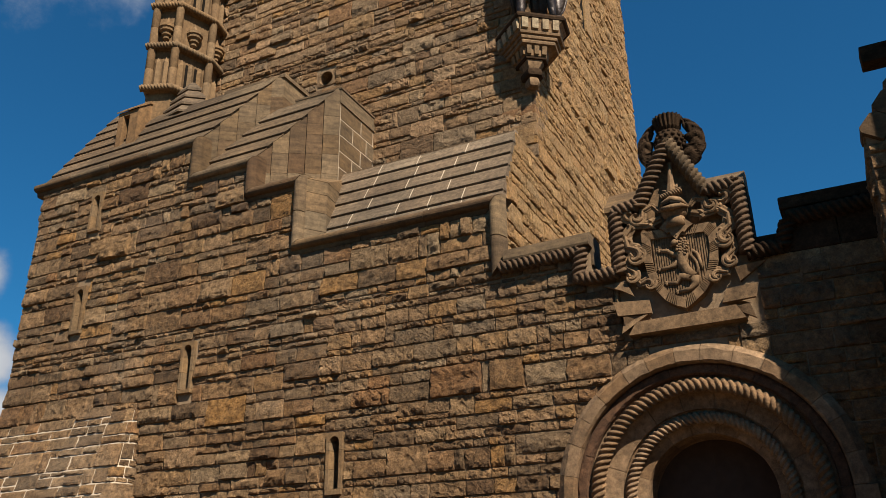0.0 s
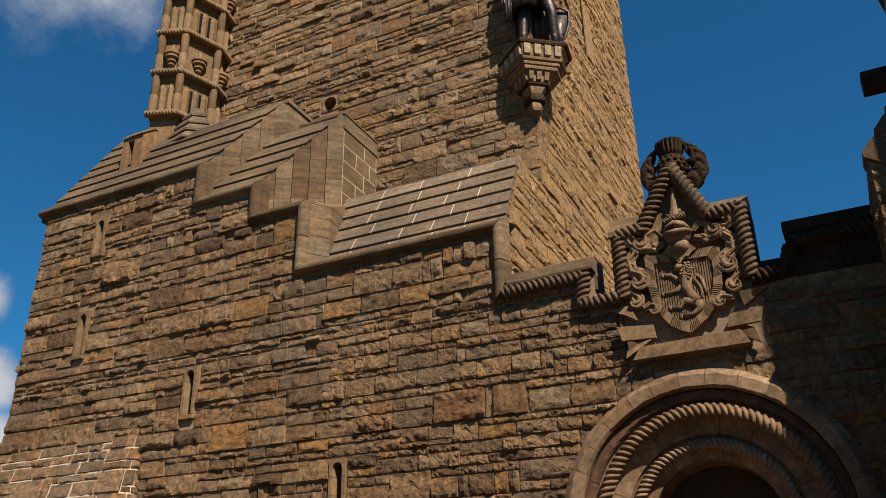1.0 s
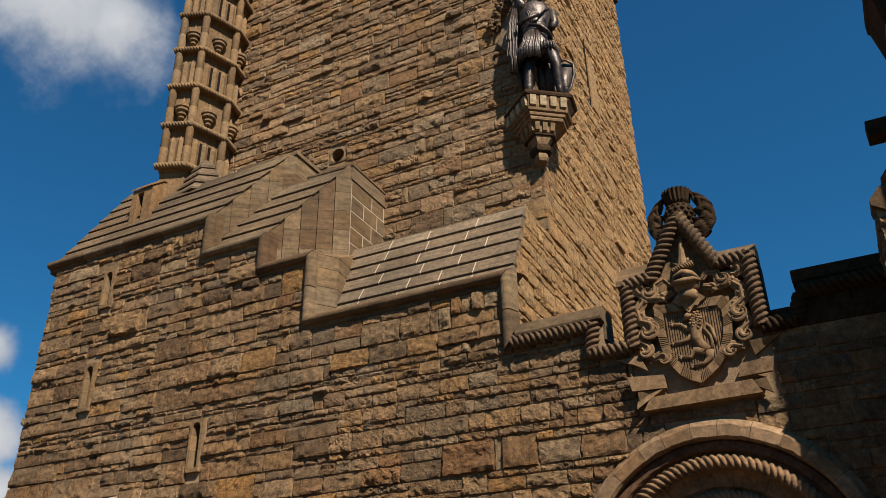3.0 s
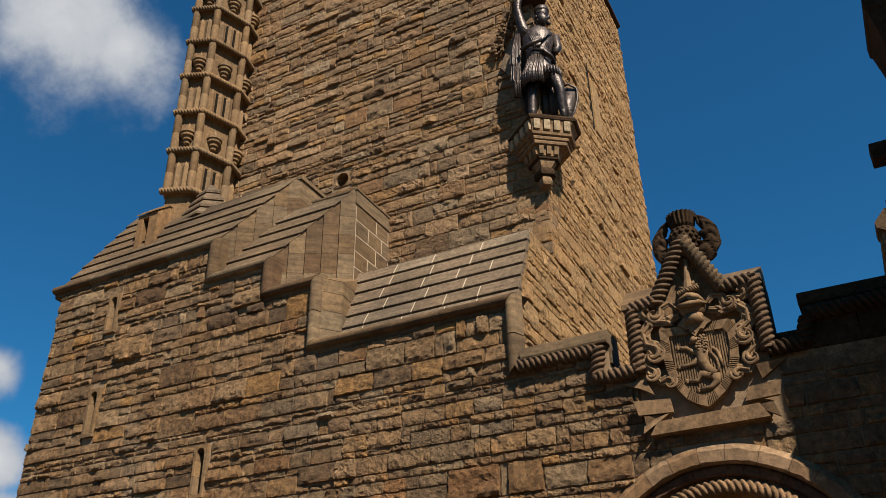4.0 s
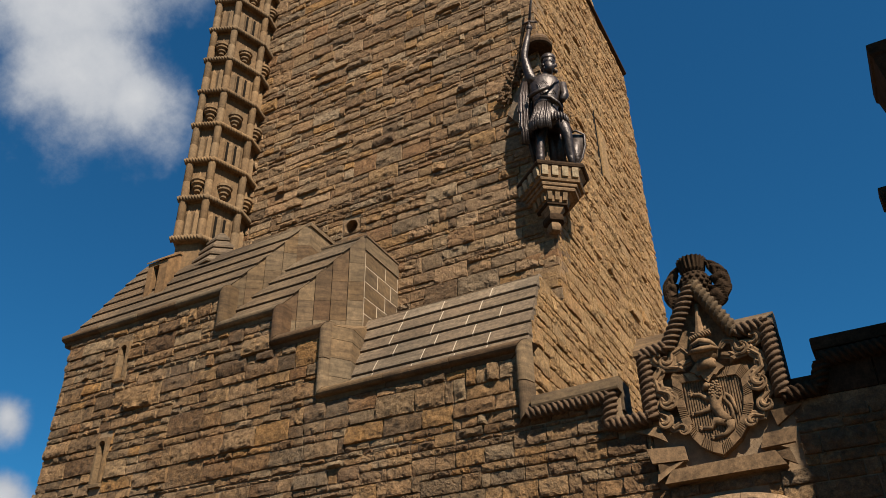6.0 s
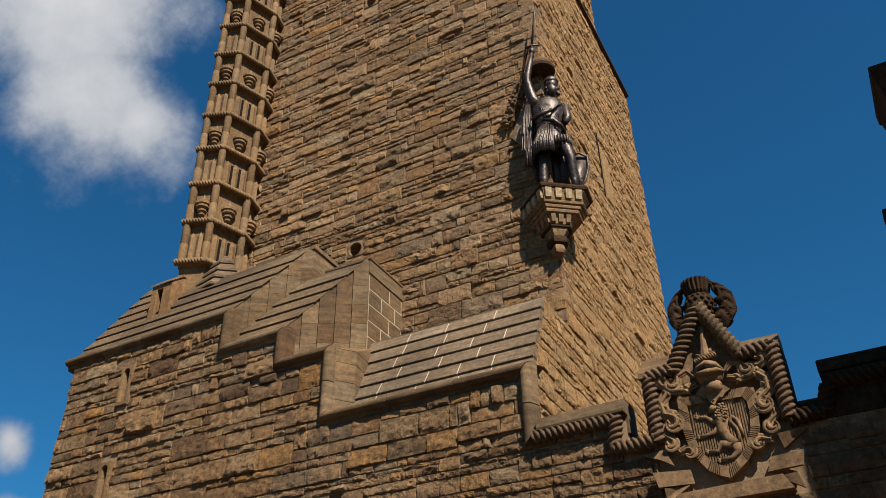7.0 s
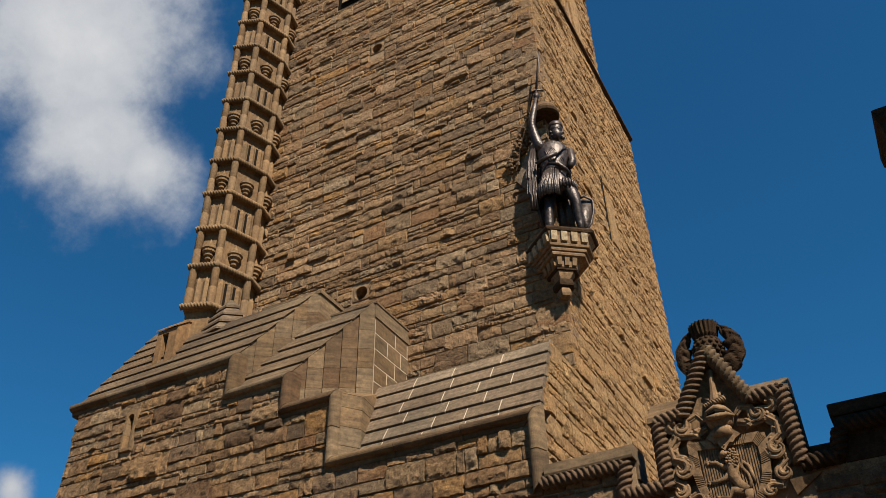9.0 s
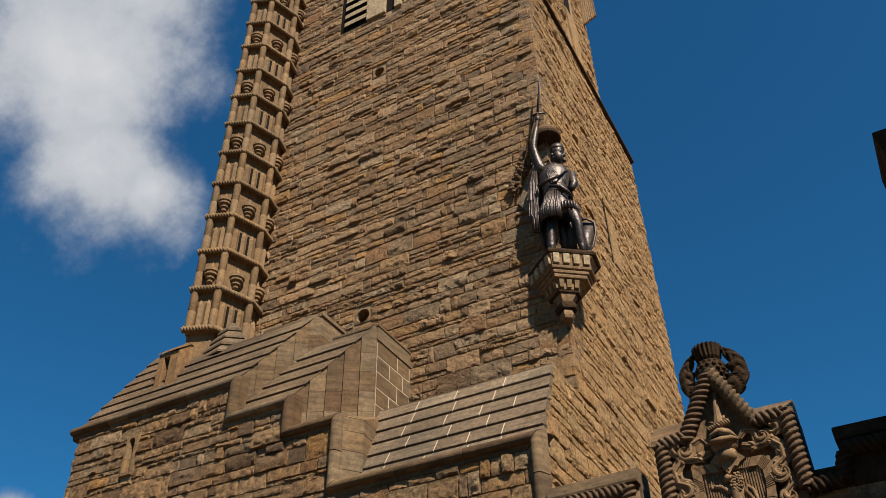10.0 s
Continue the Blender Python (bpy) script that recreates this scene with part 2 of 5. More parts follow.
# ---- mesh helpers ----
class Mesh:
    """Collects corners and faces of one part."""

    def __init__(self):
        self.v, self.f = [], []

    def add(self, verts, faces):
        n = len(self.v)
        self.v += [tuple(p) for p in verts]
        self.f += [tuple(n + k for k in f) for f in faces]
        return self

    def box(self, x0, x1, y0, y1, z0, z1, m=None, b=0.0):
        if b:
            return self.bevel_box(x0, x1, y0, y1, z0, z1, b, m)
        vs = [Vector((x, y, z)) for x in (x0, x1) for y in (y0, y1) for z in (z0, z1)]
        if m:
            vs = [m @ v for v in vs]
        return self.add(vs, [(0, 1, 3, 2), (4, 6, 7, 5), (0, 4, 5, 1), (2, 3, 7, 6), (0, 2, 6, 4), (1, 5, 7, 3)])

    def bevel_box(self, x0, x1, y0, y1, z0, z1, b, m=None):
        bm = bmesh.new()
        bmesh.ops.create_cube(bm, size=1)
        for v in bm.verts:
            v.co = Vector(((x0 + x1) / 2 + v.co.x * (x1 - x0), (y0 + y1) / 2 + v.co.y * (y1 - y0), (z0 + z1) / 2 + v.co.z * (z1 - z0)))
        b = min(b, (x1 - x0) * 0.4, (y1 - y0) * 0.4, (z1 - z0) * 0.4)
        bmesh.ops.bevel(bm, geom=list(bm.edges), offset=b, segments=2, affect="EDGES", profile=0.6)
        bm.verts.index_update()
        self.add([m @ v.co if m else v.co.copy() for v in bm.verts], [[v.index for v in f.verts] for f in bm.faces])
        bm.free()
        return self

    def prism(self, ring, d):
        """A ring of points pushed along d."""
        n, d = len(ring), Vector(d)
        ring = [Vector(p) for p in ring]
        return self.add(ring + [p + d for p in ring], [tuple(range(n))[::-1], tuple(range(n, 2 * n))] + [(k, (k + 1) % n, n + (k + 1) % n, n + k) for k in range(n)])

    def sweep(self, rings, closed=False, caps=True):
        n, k = len(rings[0]), len(rings)
        faces = []
        for i in range(k if closed else k - 1):
            j = (i + 1) % k
            faces += [(i * n + a, i * n + (a + 1) % n, j * n + (a + 1) % n, j * n + a) for a in range(n)]
        if caps and not closed:
            faces += [tuple(range(n))[::-1], tuple((k - 1) * n + a for a in range(n))]
        return self.add([p for r in rings for p in r], faces)

    def lathe(self, prof, n=16, m=None, caps=True):
        """prof: (radius, height) from below upwards."""
        rings = []
        for r, h in prof:
            ring = [Vector((r * math.cos(2 * math.pi * a / n), r * math.sin(2 * math.pi * a / n), h)) for a in range(n)]
            rings.append([m @ p if m else p for p in ring])
        return self.sweep(rings, caps=caps)

    def ball(self, c, r, n=12, m=None, lump=0.0, seed=0):
        rx, ry, rz = (r, r, r) if isinstance(r, (int, float)) else r
        rings = []
        for i in range(n // 2 + 1):
            th = -math.pi / 2 + math.pi * (0.02 + 0.96 * i / (n // 2))
            ring = []
            for a in range(n):
                ph = 2 * math.pi * a / n
                p = Vector((math.cos(th) * math.cos(ph), math.cos(th) * math.sin(ph), math.sin(th)))
                k = 1 + lump * noise.noise(p * 2.3 + Vector((seed, 0, 0)))
                p = Vector((p.x * rx, p.y * ry, p.z * rz)) * k
                ring.append((m @ p if m else p) + Vector(c))
            rings.append(ring)
        return self.sweep(rings)

    def tube(self, pts, radii, n=10, lobes=0, depth=0.0, twist=0.0, flat=1.0, closed=False):
        """A round bar along pts; lobes and twist (turns per metre) make it a rope."""
        pts = [Vector(p) for p in pts]
        if isinstance(radii, (int, float)):
            radii = [radii] * len(pts)
        rings, run, ref = [], 0.0, None
        for i, p in enumerate(pts):
            if closed:
                t = (pts[(i + 1) % len(pts)] - pts[i - 1]).normalized()
            else:
                t = (pts[min(i + 1, len(pts) - 1)] - pts[max(i - 1, 0)]).normalized()
            if ref is None:
                ref = Vector((0, -1, 0)) if abs(t.y) < 0.9 else Vector((0, 0, 1))
            u = (ref - t * ref.dot(t)).normalized()
            ref = u
            w = t.cross(u)
            if i:
                run += (p - pts[i - 1]).length
            ring = []
            for a in range(n):
                ph = 2 * math.pi * a / n
                k = radii[i] * (1 + depth * (abs(math.cos(lobes * 0.5 * (ph - 2 * math.pi * twist * run))) - 0.6)) if lobes else radii[i]
                ring.append(p + u * math.cos(ph) * k * flat + w * math.sin(ph) * k)
            rings.append(ring)
        return self.sweep(rings, closed)


def dense(pts, step):
    """The same line with a point every step metres."""
    out = []
    for a, b in zip(pts, pts[1:]):
        a, b = Vector(a), Vector(b)
        n = max(1, int((b - a).length / step))
        out += [a.lerp(b, k / n) for k in range(n)]
    return out + [Vector(pts[-1])]


def rope(m, pts, r, strands=3, pitch=None, n=22):
    pitch = pitch or r * 5
    return m.tube(dense(pts, r * 0.2), r * 1.06, n, strands, 0.42, 1 / pitch)


def link(name, m, mat, parent=None, label="", category="", group="", kind="", smooth=False, at=None):
    me = bpy.data.meshes.new(name)
    verts = m.v
    if at is not None:
        at = Vector(at)
        verts = [Vector(v) - at for v in m.v]
    me.from_pydata([tuple(v) for v in verts], [], m.f)
    bm = bmesh.new()
    bm.from_mesh(me)
    bmesh.ops.recalc_face_normals(bm, faces=bm.faces)
    bm.to_mesh(me)
    bm.free()
    me.materials.append(mat)
    if smooth:
        me.polygons.foreach_set("use_smooth", [True] * len(me.polygons))
    ob = new(name, me)
    if at is not None:
        ob.location = at
    if parent:
        ob.parent = parent
        if at is None and parent.type == "EMPTY":
            ob.matrix_parent_inverse = parent.matrix_basis.inverted()
    return tagged(ob, label, category, group, kind)


def part(name, m, mat, parent, label="", smooth=False):
    return link(name, m, mat, parent, label, smooth=smooth)


def thing(name, at, label, category, group="", kind=""):
    ob = new(name)
    ob.location = at
    ob.empty_display_size = 0.2
    return tagged(ob, label, category, group, kind)

# ---- masonry ----
def lattice(nu, nv, cu, cv, rng):
    """Smooth random field over a grid, with cu by cv cells."""
    g = rng.random((cv + 1, cu + 1)) - 0.5
    fu, fv = np.linspace(0, cu - 1e-6, nu), np.linspace(0, cv - 1e-6, nv)
    iu, iv = fu.astype(int), fv.astype(int)
    tu, tv = fu - iu, fv - iv
    tu, tv = (tu * tu * (3 - 2 * tu))[None, :], (tv * tv * (3 - 2 * tv))[:, None]
    top = g[iv][:, iu] * (1 - tu) + g[iv][:, iu + 1] * tu
    low = g[iv + 1][:, iu] * (1 - tu) + g[iv + 1][:, iu + 1] * tu
    return top * (1 - tv) + low * tv


def stone_depth(nu, nv, rng, rough, w=0.7, h=0.3, dp=0.05, broken=0.6):
    """Depths in metres of a rock-faced stone over a grid: a pitched margin at the joint, broken facets, at times a hollow knocked out along the lower edge."""
    u, v = np.linspace(0, 1, nu)[None, :], np.linspace(0, 1, nv)[:, None]
    wob = lambda n: np.interp(u[0], np.linspace(0, 1, n), rng.random(n))[None, :]
    kind = rng.random()
    face = np.full((nv, nu), 1.25)
    for k in range(4):               # broad broken facets
        cu, cv = rng.random(), rng.random()
        face = np.minimum(face, 0.80 + 0.40 * rng.random() + rough * ((rng.random() - 0.5) * 0.9 * (u - cu) + (rng.random() - 0.6) * 0.9 * (v - cv)))
    crag = 0.030 * lattice(nu, nv, max(2, int(w / 0.15)), max(2, int(h / 0.11)), rng) + 0.030 * lattice(nu, nv, max(3, int(w / 0.08)), max(3, int(h / 0.065)), rng)
    if kind < 0.16:                  # a flatter, tooled and pitted face
        face, crag = 0.45 + 0.2 * (face - 0.8), crag * 0.45
    peak = 0.22 + 0.25 * rng.random()     # where the belly sits
    belly = np.where(v < peak, 0.85 + 0.15 * v / peak, 1 - (0.25 + 0.35 * rng.random()) * (v - peak) / (1 - peak))
    face = 0.006 + face * belly * dp * 1.15 + rough * crag
    low = (0.018 + 0.03 * rng.random()) * (0.5 + wob(max(4, int(w / 0.09))))
    if kind > broken:                # a deep hollow broken out of the lower part
        low = low + h * (0.2 + 0.5 * rng.random()) * np.clip(wob(max(4, int(w / 0.14))) * 1.8 - 0.5, 0, 1)
        face = face + 0.010
    d = face * np.clip(0.10 + 0.90 * (v * h) / np.maximum(low, 0.012), 0, 1) ** 0.8
    side = 0.010 + 0.022 * rng.random()
    d = np.minimum(d, (0.15 + 0.95 * np.minimum(u, 1 - u) * w / side) * face)
    d = np.minimum(d, (0.15 + 0.95 * (1 - v) * h / (0.014 + 0.03 * rng.random() ** 2)) * face)
    if rng.random() < 0.2:           # a lost corner
        lost = np.clip(1.4 - (np.abs(u - rng.integers(0, 2)) * w + np.abs(v - rng.random()) * h * 0.7) / (0.1 + 0.1 * rng.random()), 0, 1)
        d = d * (1 - 0.65 * lost)
    d = np.clip(d + 0.012 * rough * (rng.random((nv, nu)) - 0.5), 0.003, 0.19)
    d[0, :] = d[-1, :] = -0.004
    d[:, 0] = d[:, -1] = -0.004
    return d


def knots(n, size, rim):
    k = np.linspace(rim, size - rim, n - 2)
    return np.concatenate(([0.0], k, [size]))


GRID_FACES = {}


def grid_faces(nu, nv):
    if (nu, nv) not in GRID_FACES:
        j, i = np.meshgrid(np.arange(nv - 1), np.arange(nu - 1), indexing="ij")
        a = (j * nu + i).ravel()
        GRID_FACES[nu, nv] = np.stack([a, a + 1, a + nu + 1, a + nu], 1)
    return GRID_FACES[nu, nv]


def quads_object(name, verts, faces, mat, parent, label="", kind="stuff", smooth=False):
    me = bpy.data.meshes.new(name)
    me.vertices.add(len(verts))
    me.vertices.foreach_set("co", np.asarray(verts, np.float32).ravel())
    me.loops.add(faces.size)
    me.loops.foreach_set("vertex_index", faces.astype(np.int32).ravel())
    me.polygons.add(len(faces))
    me.polygons.foreach_set("loop_start", np.arange(0, faces.size, 4, dtype=np.int32))
    me.update(calc_edges=True)
    me.validate()
    me.materials.append(mat)
    me.polygons.foreach_set("use_smooth", [smooth] * len(me.polygons))
    ob = new(name, me)
    ob.parent = parent
    return tagged(ob, label, kind=kind)


ASPECTS = (0.8, 1.5, 2.5, 4.2)


def unit_stones(mat):
    """Rock faces of unit size in four proportions, shared by the single stones."""
    rng = np.random.default_rng(5)
    out = []
    for asp in ASPECTS:
        kind = []
        for k in range(12):
            nv = 11
            nu = max(10, min(30, int(10 * asp)))
            d = stone_depth(nu, nv, rng, 1.0, 0.26 * asp, 0.26, 0.045, 0.80) / 0.045
            u, v = np.linspace(0.02 / asp, 1 - 0.02 / asp, nu - 2), np.linspace(0.03, 0.97, nv - 2)
            u, v = np.concatenate(([0], u, [1])), np.concatenate(([0], v, [1]))
            verts = [(u[i] + (0.02 / asp * rng.normal() if 0 < i < nu - 1 else 0), -d[j, i], v[j] + (0.015 * rng.normal() if 0 < j < nv - 1 else 0)) for j in range(nv) for i in range(nu)]
            me = bpy.data.meshes.new("stone")
            me.from_pydata(verts, [], [tuple(int(q) for q in f) for f in grid_faces(nu, nv)])
            me.materials.append(mat)
            kind.append(me)
        out.append(kind)
    return out


def lay_stones(spans, z0, z1, rng, holes=None, band=(0.38, 0.54), long=(0.26, 1.0)):
    """Squared rubble in broken bands: whole blocks beside double and triple rows, so that no bed runs on for long: (u, z, width, height)."""
    n = max(1, round((z1 - z0) / (0.5 * (band[0] + band[1]))))
    zs = np.linspace(z0, z1, n + 1)
    zs[1:-1] += rng.uniform(-0.2, 0.2, n - 1) * (z1 - z0) / n
    out = []

    def row(a, b, za, zb):
        u, h = a, zb - za
        while u < b - 0.02:
            w = min(long[1], max(long[0], h * (1.3 + 2.4 * rng.random() ** 1.3)))
            if rng.random() < 0.12:
                w = 0.15 + 0.12 * rng.random()
            if b - u - w < 0.16:
                w = b - u
            out.append((u, za, w, h))
            u += w

    for za, zb in zip(zs, zs[1:]):
        for a, b in spans(za, zb):
            u, h = a, zb - za
            while u < b - 0.02:
                k = rng.random()
                whole = k < 0.24 and h < 0.62
                w = h * (1.1 + 1.1 * rng.random()) if whole else 0.8 + 1.7 * rng.random()
                if b - u - w < 0.3:
                    w = b - u
                    whole = whole and w < 1.2
                if h < 0.24 or whole:
                    cuts = [za, zb]
                elif k < 0.95 or h < 0.48:
                    cuts = [za, za + h * (0.5 + (0.07 + 0.16 * rng.random()) * (1 if rng.random() < 0.5 else -1)), zb]
                else:
                    c = 0.26 + 0.14 * rng.random()
                    cuts = [za, za + h * c, za + h * (c + 0.26 + 0.12 * rng.random()), zb]
                for ca, cb in zip(cuts, cuts[1:]):
                    for ra, rb_ in cut_spans([(u, u + w)], holes(ca, cb) if holes else []):
                        row(ra, rb_, ca, cb)
                u += w
    return out


def build_masonry(parent, stones, place, near, mats, seed, depth=0.085, gap=0.017, rough=1.0, broken=0.6):
    """Stones on a face. place: matrix whose x runs along the face, -y out of it, z up. The near ones are parts of their own."""
    rng = np.random.default_rng(seed)
    if mats[0].name not in UNIT_BY_MAT:
        UNIT_BY_MAT[mats[0].name] = unit_stones(mats[0])
    units = UNIT_BY_MAT[mats[0].name]
    curved = callable(place)
    m = None if curved else np.array(place)
    vs, fs, n, singles = [], [], 0, 0
    for u, z, w, h in stones:
        w, h = w - gap, h - gap
        if w < 0.03 or h < 0.03:
            continue
        dp = depth * (0.30 + 0.35 * rng.random() + (0.7 * rng.random() if rng.random() < 0.14 else 0)) * min(1.05, 0.55 + h * 1.3)
        if not curved and near(u + w / 2, z + h / 2) and singles < 300:
            singles += 1
            near_asp = min(range(4), key=lambda q: abs(math.log(w / h / ASPECTS[q])))
            ob = new("stone", units[near_asp][int(rng.integers(12))])
            ob.parent = parent
            ob.matrix_local = parent.matrix_basis.inverted() @ place @ Matrix.Translation((u + gap / 2, 0, z + gap / 2)) @ Matrix.Diagonal((w, 0.6 * dp + 0.016, h, 1))
            continue
        nu, nv = max(8, min(26, int(w / 0.04))), max(7, min(14, int(h / 0.032)))
        d = stone_depth(nu, nv, rng, rough, w, h, dp, broken)
        ku, kv = knots(nu, w, min(0.012, w * 0.1)), knots(nv, h, min(0.012, h * 0.1))
        jit = rng.normal(0, 0.006, (nv, nu, 2))
        jit[0], jit[-1], jit[:, 0], jit[:, -1] = 0, 0, 0, 0
        p = np.empty((nv, nu, 4))
        p[..., 0] = u + gap / 2 + ku[None, :] + jit[..., 0]
        p[..., 1] = -d
        p[..., 2] = z + gap / 2 + kv[:, None] + jit[..., 1]
        p[..., 3] = 1
        if curved:
            q = place(p[..., 0].ravel(), d.ravel(), p[..., 2].ravel())
            quads_object("stone", q - np.array(parent.location), grid_faces(nu, nv), mats[0], parent, kind="")
            continue
        vs.append((p.reshape(-1, 4) @ m.T)[:, :3])
        fs.append(grid_faces(nu, nv) + n)
        n += nu * nv
    if vs:
        quads_object("far_stones", np.concatenate(vs) - np.array(parent.location), np.concatenate(fs), mats[1], parent, "coursed rubble stones, brown and tan")


UNIT_BY_MAT = {}


def cut_spans(spans, holes):
    """Takes the holes (u0, u1) out of spans."""
    for h0, h1 in holes:
        nxt = []
        for a, b in spans:
            if h1 <= a or h0 >= b:
                nxt.append((a, b))
            else:
                if h0 - a > 0.08:
                    nxt.append((a, h0))
                if b - h1 > 0.08:
                    nxt.append((h1, b))
        spans = nxt
    return spans


# ---- plan ----
XL = -17.67                      # left end of the front wall
TOWER_X, TOWER_Y = -5.30, 2.60   # the tower's front corner
TOWER_TOP, STRING_Z = 37.0, 26.55   # its top; the string course over the deeper lower part
TOWER_BACK, TOWER_BACK_UP = 13.3, 9.85
# stepped coping: outer left edge of each upright, top of each run
STEPS = [(-17.92, 11.78), (-12.83, 10.83), (-11.18, 10.05), (-9.86, 8.56), (-5.40, 7.16)]
ROLL = 0.32
ARCH_X, ARCH_Z, HOOD_R = -2.19, 3.06, 2.225
CREST = (-3.20, -0.98)


def tower_back(z):
    """Back edge of the tower's side, set in above the string course."""
    return TOWER_BACK if z < STRING_Z else TOWER_BACK_UP


def wall_top(x):
    if x > -3.55:
        return 6.95
    top = 0
    for sx, sz in STEPS:
        if x >= sx + 0.05:
            top = sz
    return top - 0.15


# ---- ground ----
g = Mesh()
g.add([(-2500, -2500, 0), (2500, -2500, 0), (2500, 2500, 0), (-2500, 2500, 0)], [(0, 1, 2, 3)])
link("ground", g, m_ground, label="pale gravel forecourt before the monument", category="ground", kind="structure")

# ---- unseen plain wall, added behind the camera to cut low sky light ----
g = Mesh()
g.box(-60, 60, -26.8, -26.0, 0, 8)
link("wall_forecourt", g, m_ground, label="unseen plain wall added behind the camera to cut sky light", category="wall", kind="structure")

# ---- front wall ----
SLITS = [(-12.225, 5.79, 1.0), (-8.54, 3.56, 1.0), (-15.69, 7.56, 1.06), (-15.63, 10.1, 0.94)]


def arch_gap(z0, z1, r, cx=ARCH_X, cz=ARCH_Z):
    zm = (z0 + z1) / 2
    if zm >= cz + r:
        return None
    half = r if zm < cz else math.sqrt(r * r - (zm - cz) ** 2)
    return (cx - half, cx + half)


front = Mesh()


def build_front():
    """The wall's body: slabs in columns under the stepped top, with the archway cut through."""
    y0, y1 = 0.0, 1.3
    xs = sorted([XL, -12.7, -11.05, -9.75, -5.3, -4.5] + [sx + d for sx, _, _ in SLITS for d in (-0.13, 0.13)])
    for a, b in zip(xs, xs[1:]):
        top = wall_top((a + b) / 2) - 0.05
        cut = sorted((sz, sz + sh) for sx, sz, sh in SLITS if abs((a + b) / 2 - sx) < 0.13)
        z = 0
        for z0, z1 in cut:
            front.box(a, b, y0, y1, z, z0)
            front.box(a, b, 0.45, y1, z0, z1)
            z = z1
        front.box(a, b, y0, y1, z, top)
    front.box(0.0, 9.0, y0, y1, 0, 6.8)
    r = HOOD_R - 0.1
    n = 24
    arc = [(ARCH_X + r * math.cos(math.pi * k / n), ARCH_Z + r * math.sin(math.pi * k / n)) for k in range(n + 1)]
    outline = [(0.0, 0), (0.0, 6.6), (-3.6, 6.6), (-3.6, 7.1), (-4.5, 7.1), (-4.5, 0), (ARCH_X - r, 0)] + arc[::-1] + [(ARCH_X + r, 0)]
    front.prism([(x, y0, z) for x, z in outline], (0, y1, 0))


build_front()
wall_front = link("wall_front", front, m_joint, label="tall front wall of coursed brown rubble with a stepped top", category="wall", kind="structure")


def front_spans(z0, z1):
    spans = []
    xs = [XL, -12.7, -11.05, -9.75, -5.3]
    right = 6.0
    left = XL
    for a, b in zip(xs, xs[1:]):
        if wall_top((a + b) / 2) < z1 - 0.1:
            right = a
            break
    if z1 > 6.55 and right > -3.7:
        right = -3.7
    if z1 > 7.2 and right > -5.3:
        right = -5.3
    return [(left, right)]


def front_holes(z0, z1):
    holes = []
    ag = arch_gap(z0, z1, HOOD_R - 0.06)
    if ag:
        holes.append(ag)
    if z1 > 5.6:
        holes.append((CREST[0] + 0.05, CREST[1] - 0.05))
    for sx, sz, sh in SLITS:
        if sz - 0.12 < (z0 + z1) / 2 < sz + sh:
            holes.append((sx - 0.19, sx + 0.19))
    return holes


# ---- tower ----
tower = thing("wall_tower", (TOWER_X, TOWER_Y, 0), "square tower of rock-faced tan and brown rubble", "tower", kind="structure")
tb = Mesh()
VENTS = [(-10.96, 14.48), (-10.85, 24.42)]
tb.box(-17.0, TOWER_X, TOWER_Y + 0.4, TOWER_BACK_UP, 0, TOWER_TOP)
tb.prism([(-17.0, TOWER_BACK_UP, 0), (-17.0, tower_back(0), 0), (-17.0, tower_back(STRING_Z - 0.01), STRING_Z), (-17.0, TOWER_BACK_UP, STRING_Z)], (17.0 + TOWER_X, 0, 0))
for x0, x1 in ((-17.0, -11.20), (-10.65, TOWER_X)):      # front skin, open at the drain holes
    tb.box(x0, x1, TOWER_Y, TOWER_Y + 0.4, 0, TOWER_TOP)
for z0, z1 in ((0, VENTS[0][1] - 0.24), (VENTS[0][1] + 0.24, VENTS[1][1] - 0.24), (VENTS[1][1] + 0.24, TOWER_TOP)):
    tb.box(-11.20, -10.65, TOWER_Y, TOWER_Y + 0.4, z0, z1)
part("tower_body", tb, m_joint, tower)
# end of the lower roof, in line with the tower's side
ge = Mesh()
ge.prism([(TOWER_X, 0.35, 5), (TOWER_X, 0.35, 8.5), (TOWER_X, 1.24, 10.5), (TOWER_X, 2.6, 10.5), (TOWER_X, 2.6, 5)], (-0.6, 0, 0))
part("gable_end", ge, m_joint, tower)

# ---- copings ----
def roll_profile(width=ROLL, back=0.45):
    """A round roll over a small hollow, with a flat back: (out, up) from the roll's inner top."""
    pts = [(-back, 0.05), (-back, -width), (-0.02, -width), (0.02, -width + 0.012), (0.045, -0.215)]
    for k in range(9):
        a = radians(-78 + 155 * k / 8)
        pts.append((0.07 + 0.098 * math.cos(a), -0.112 + 0.1 * math.sin(a)))
    return pts + [(0.03, 0.012)]


def blocks(a, b, size, rng):
    n = max(1, round((b - a) / size))
    return [a + (b - a) * k / n + (rng.uniform(-0.06, 0.06) * size if 0 < k < n else 0) for k in range(n + 1)]


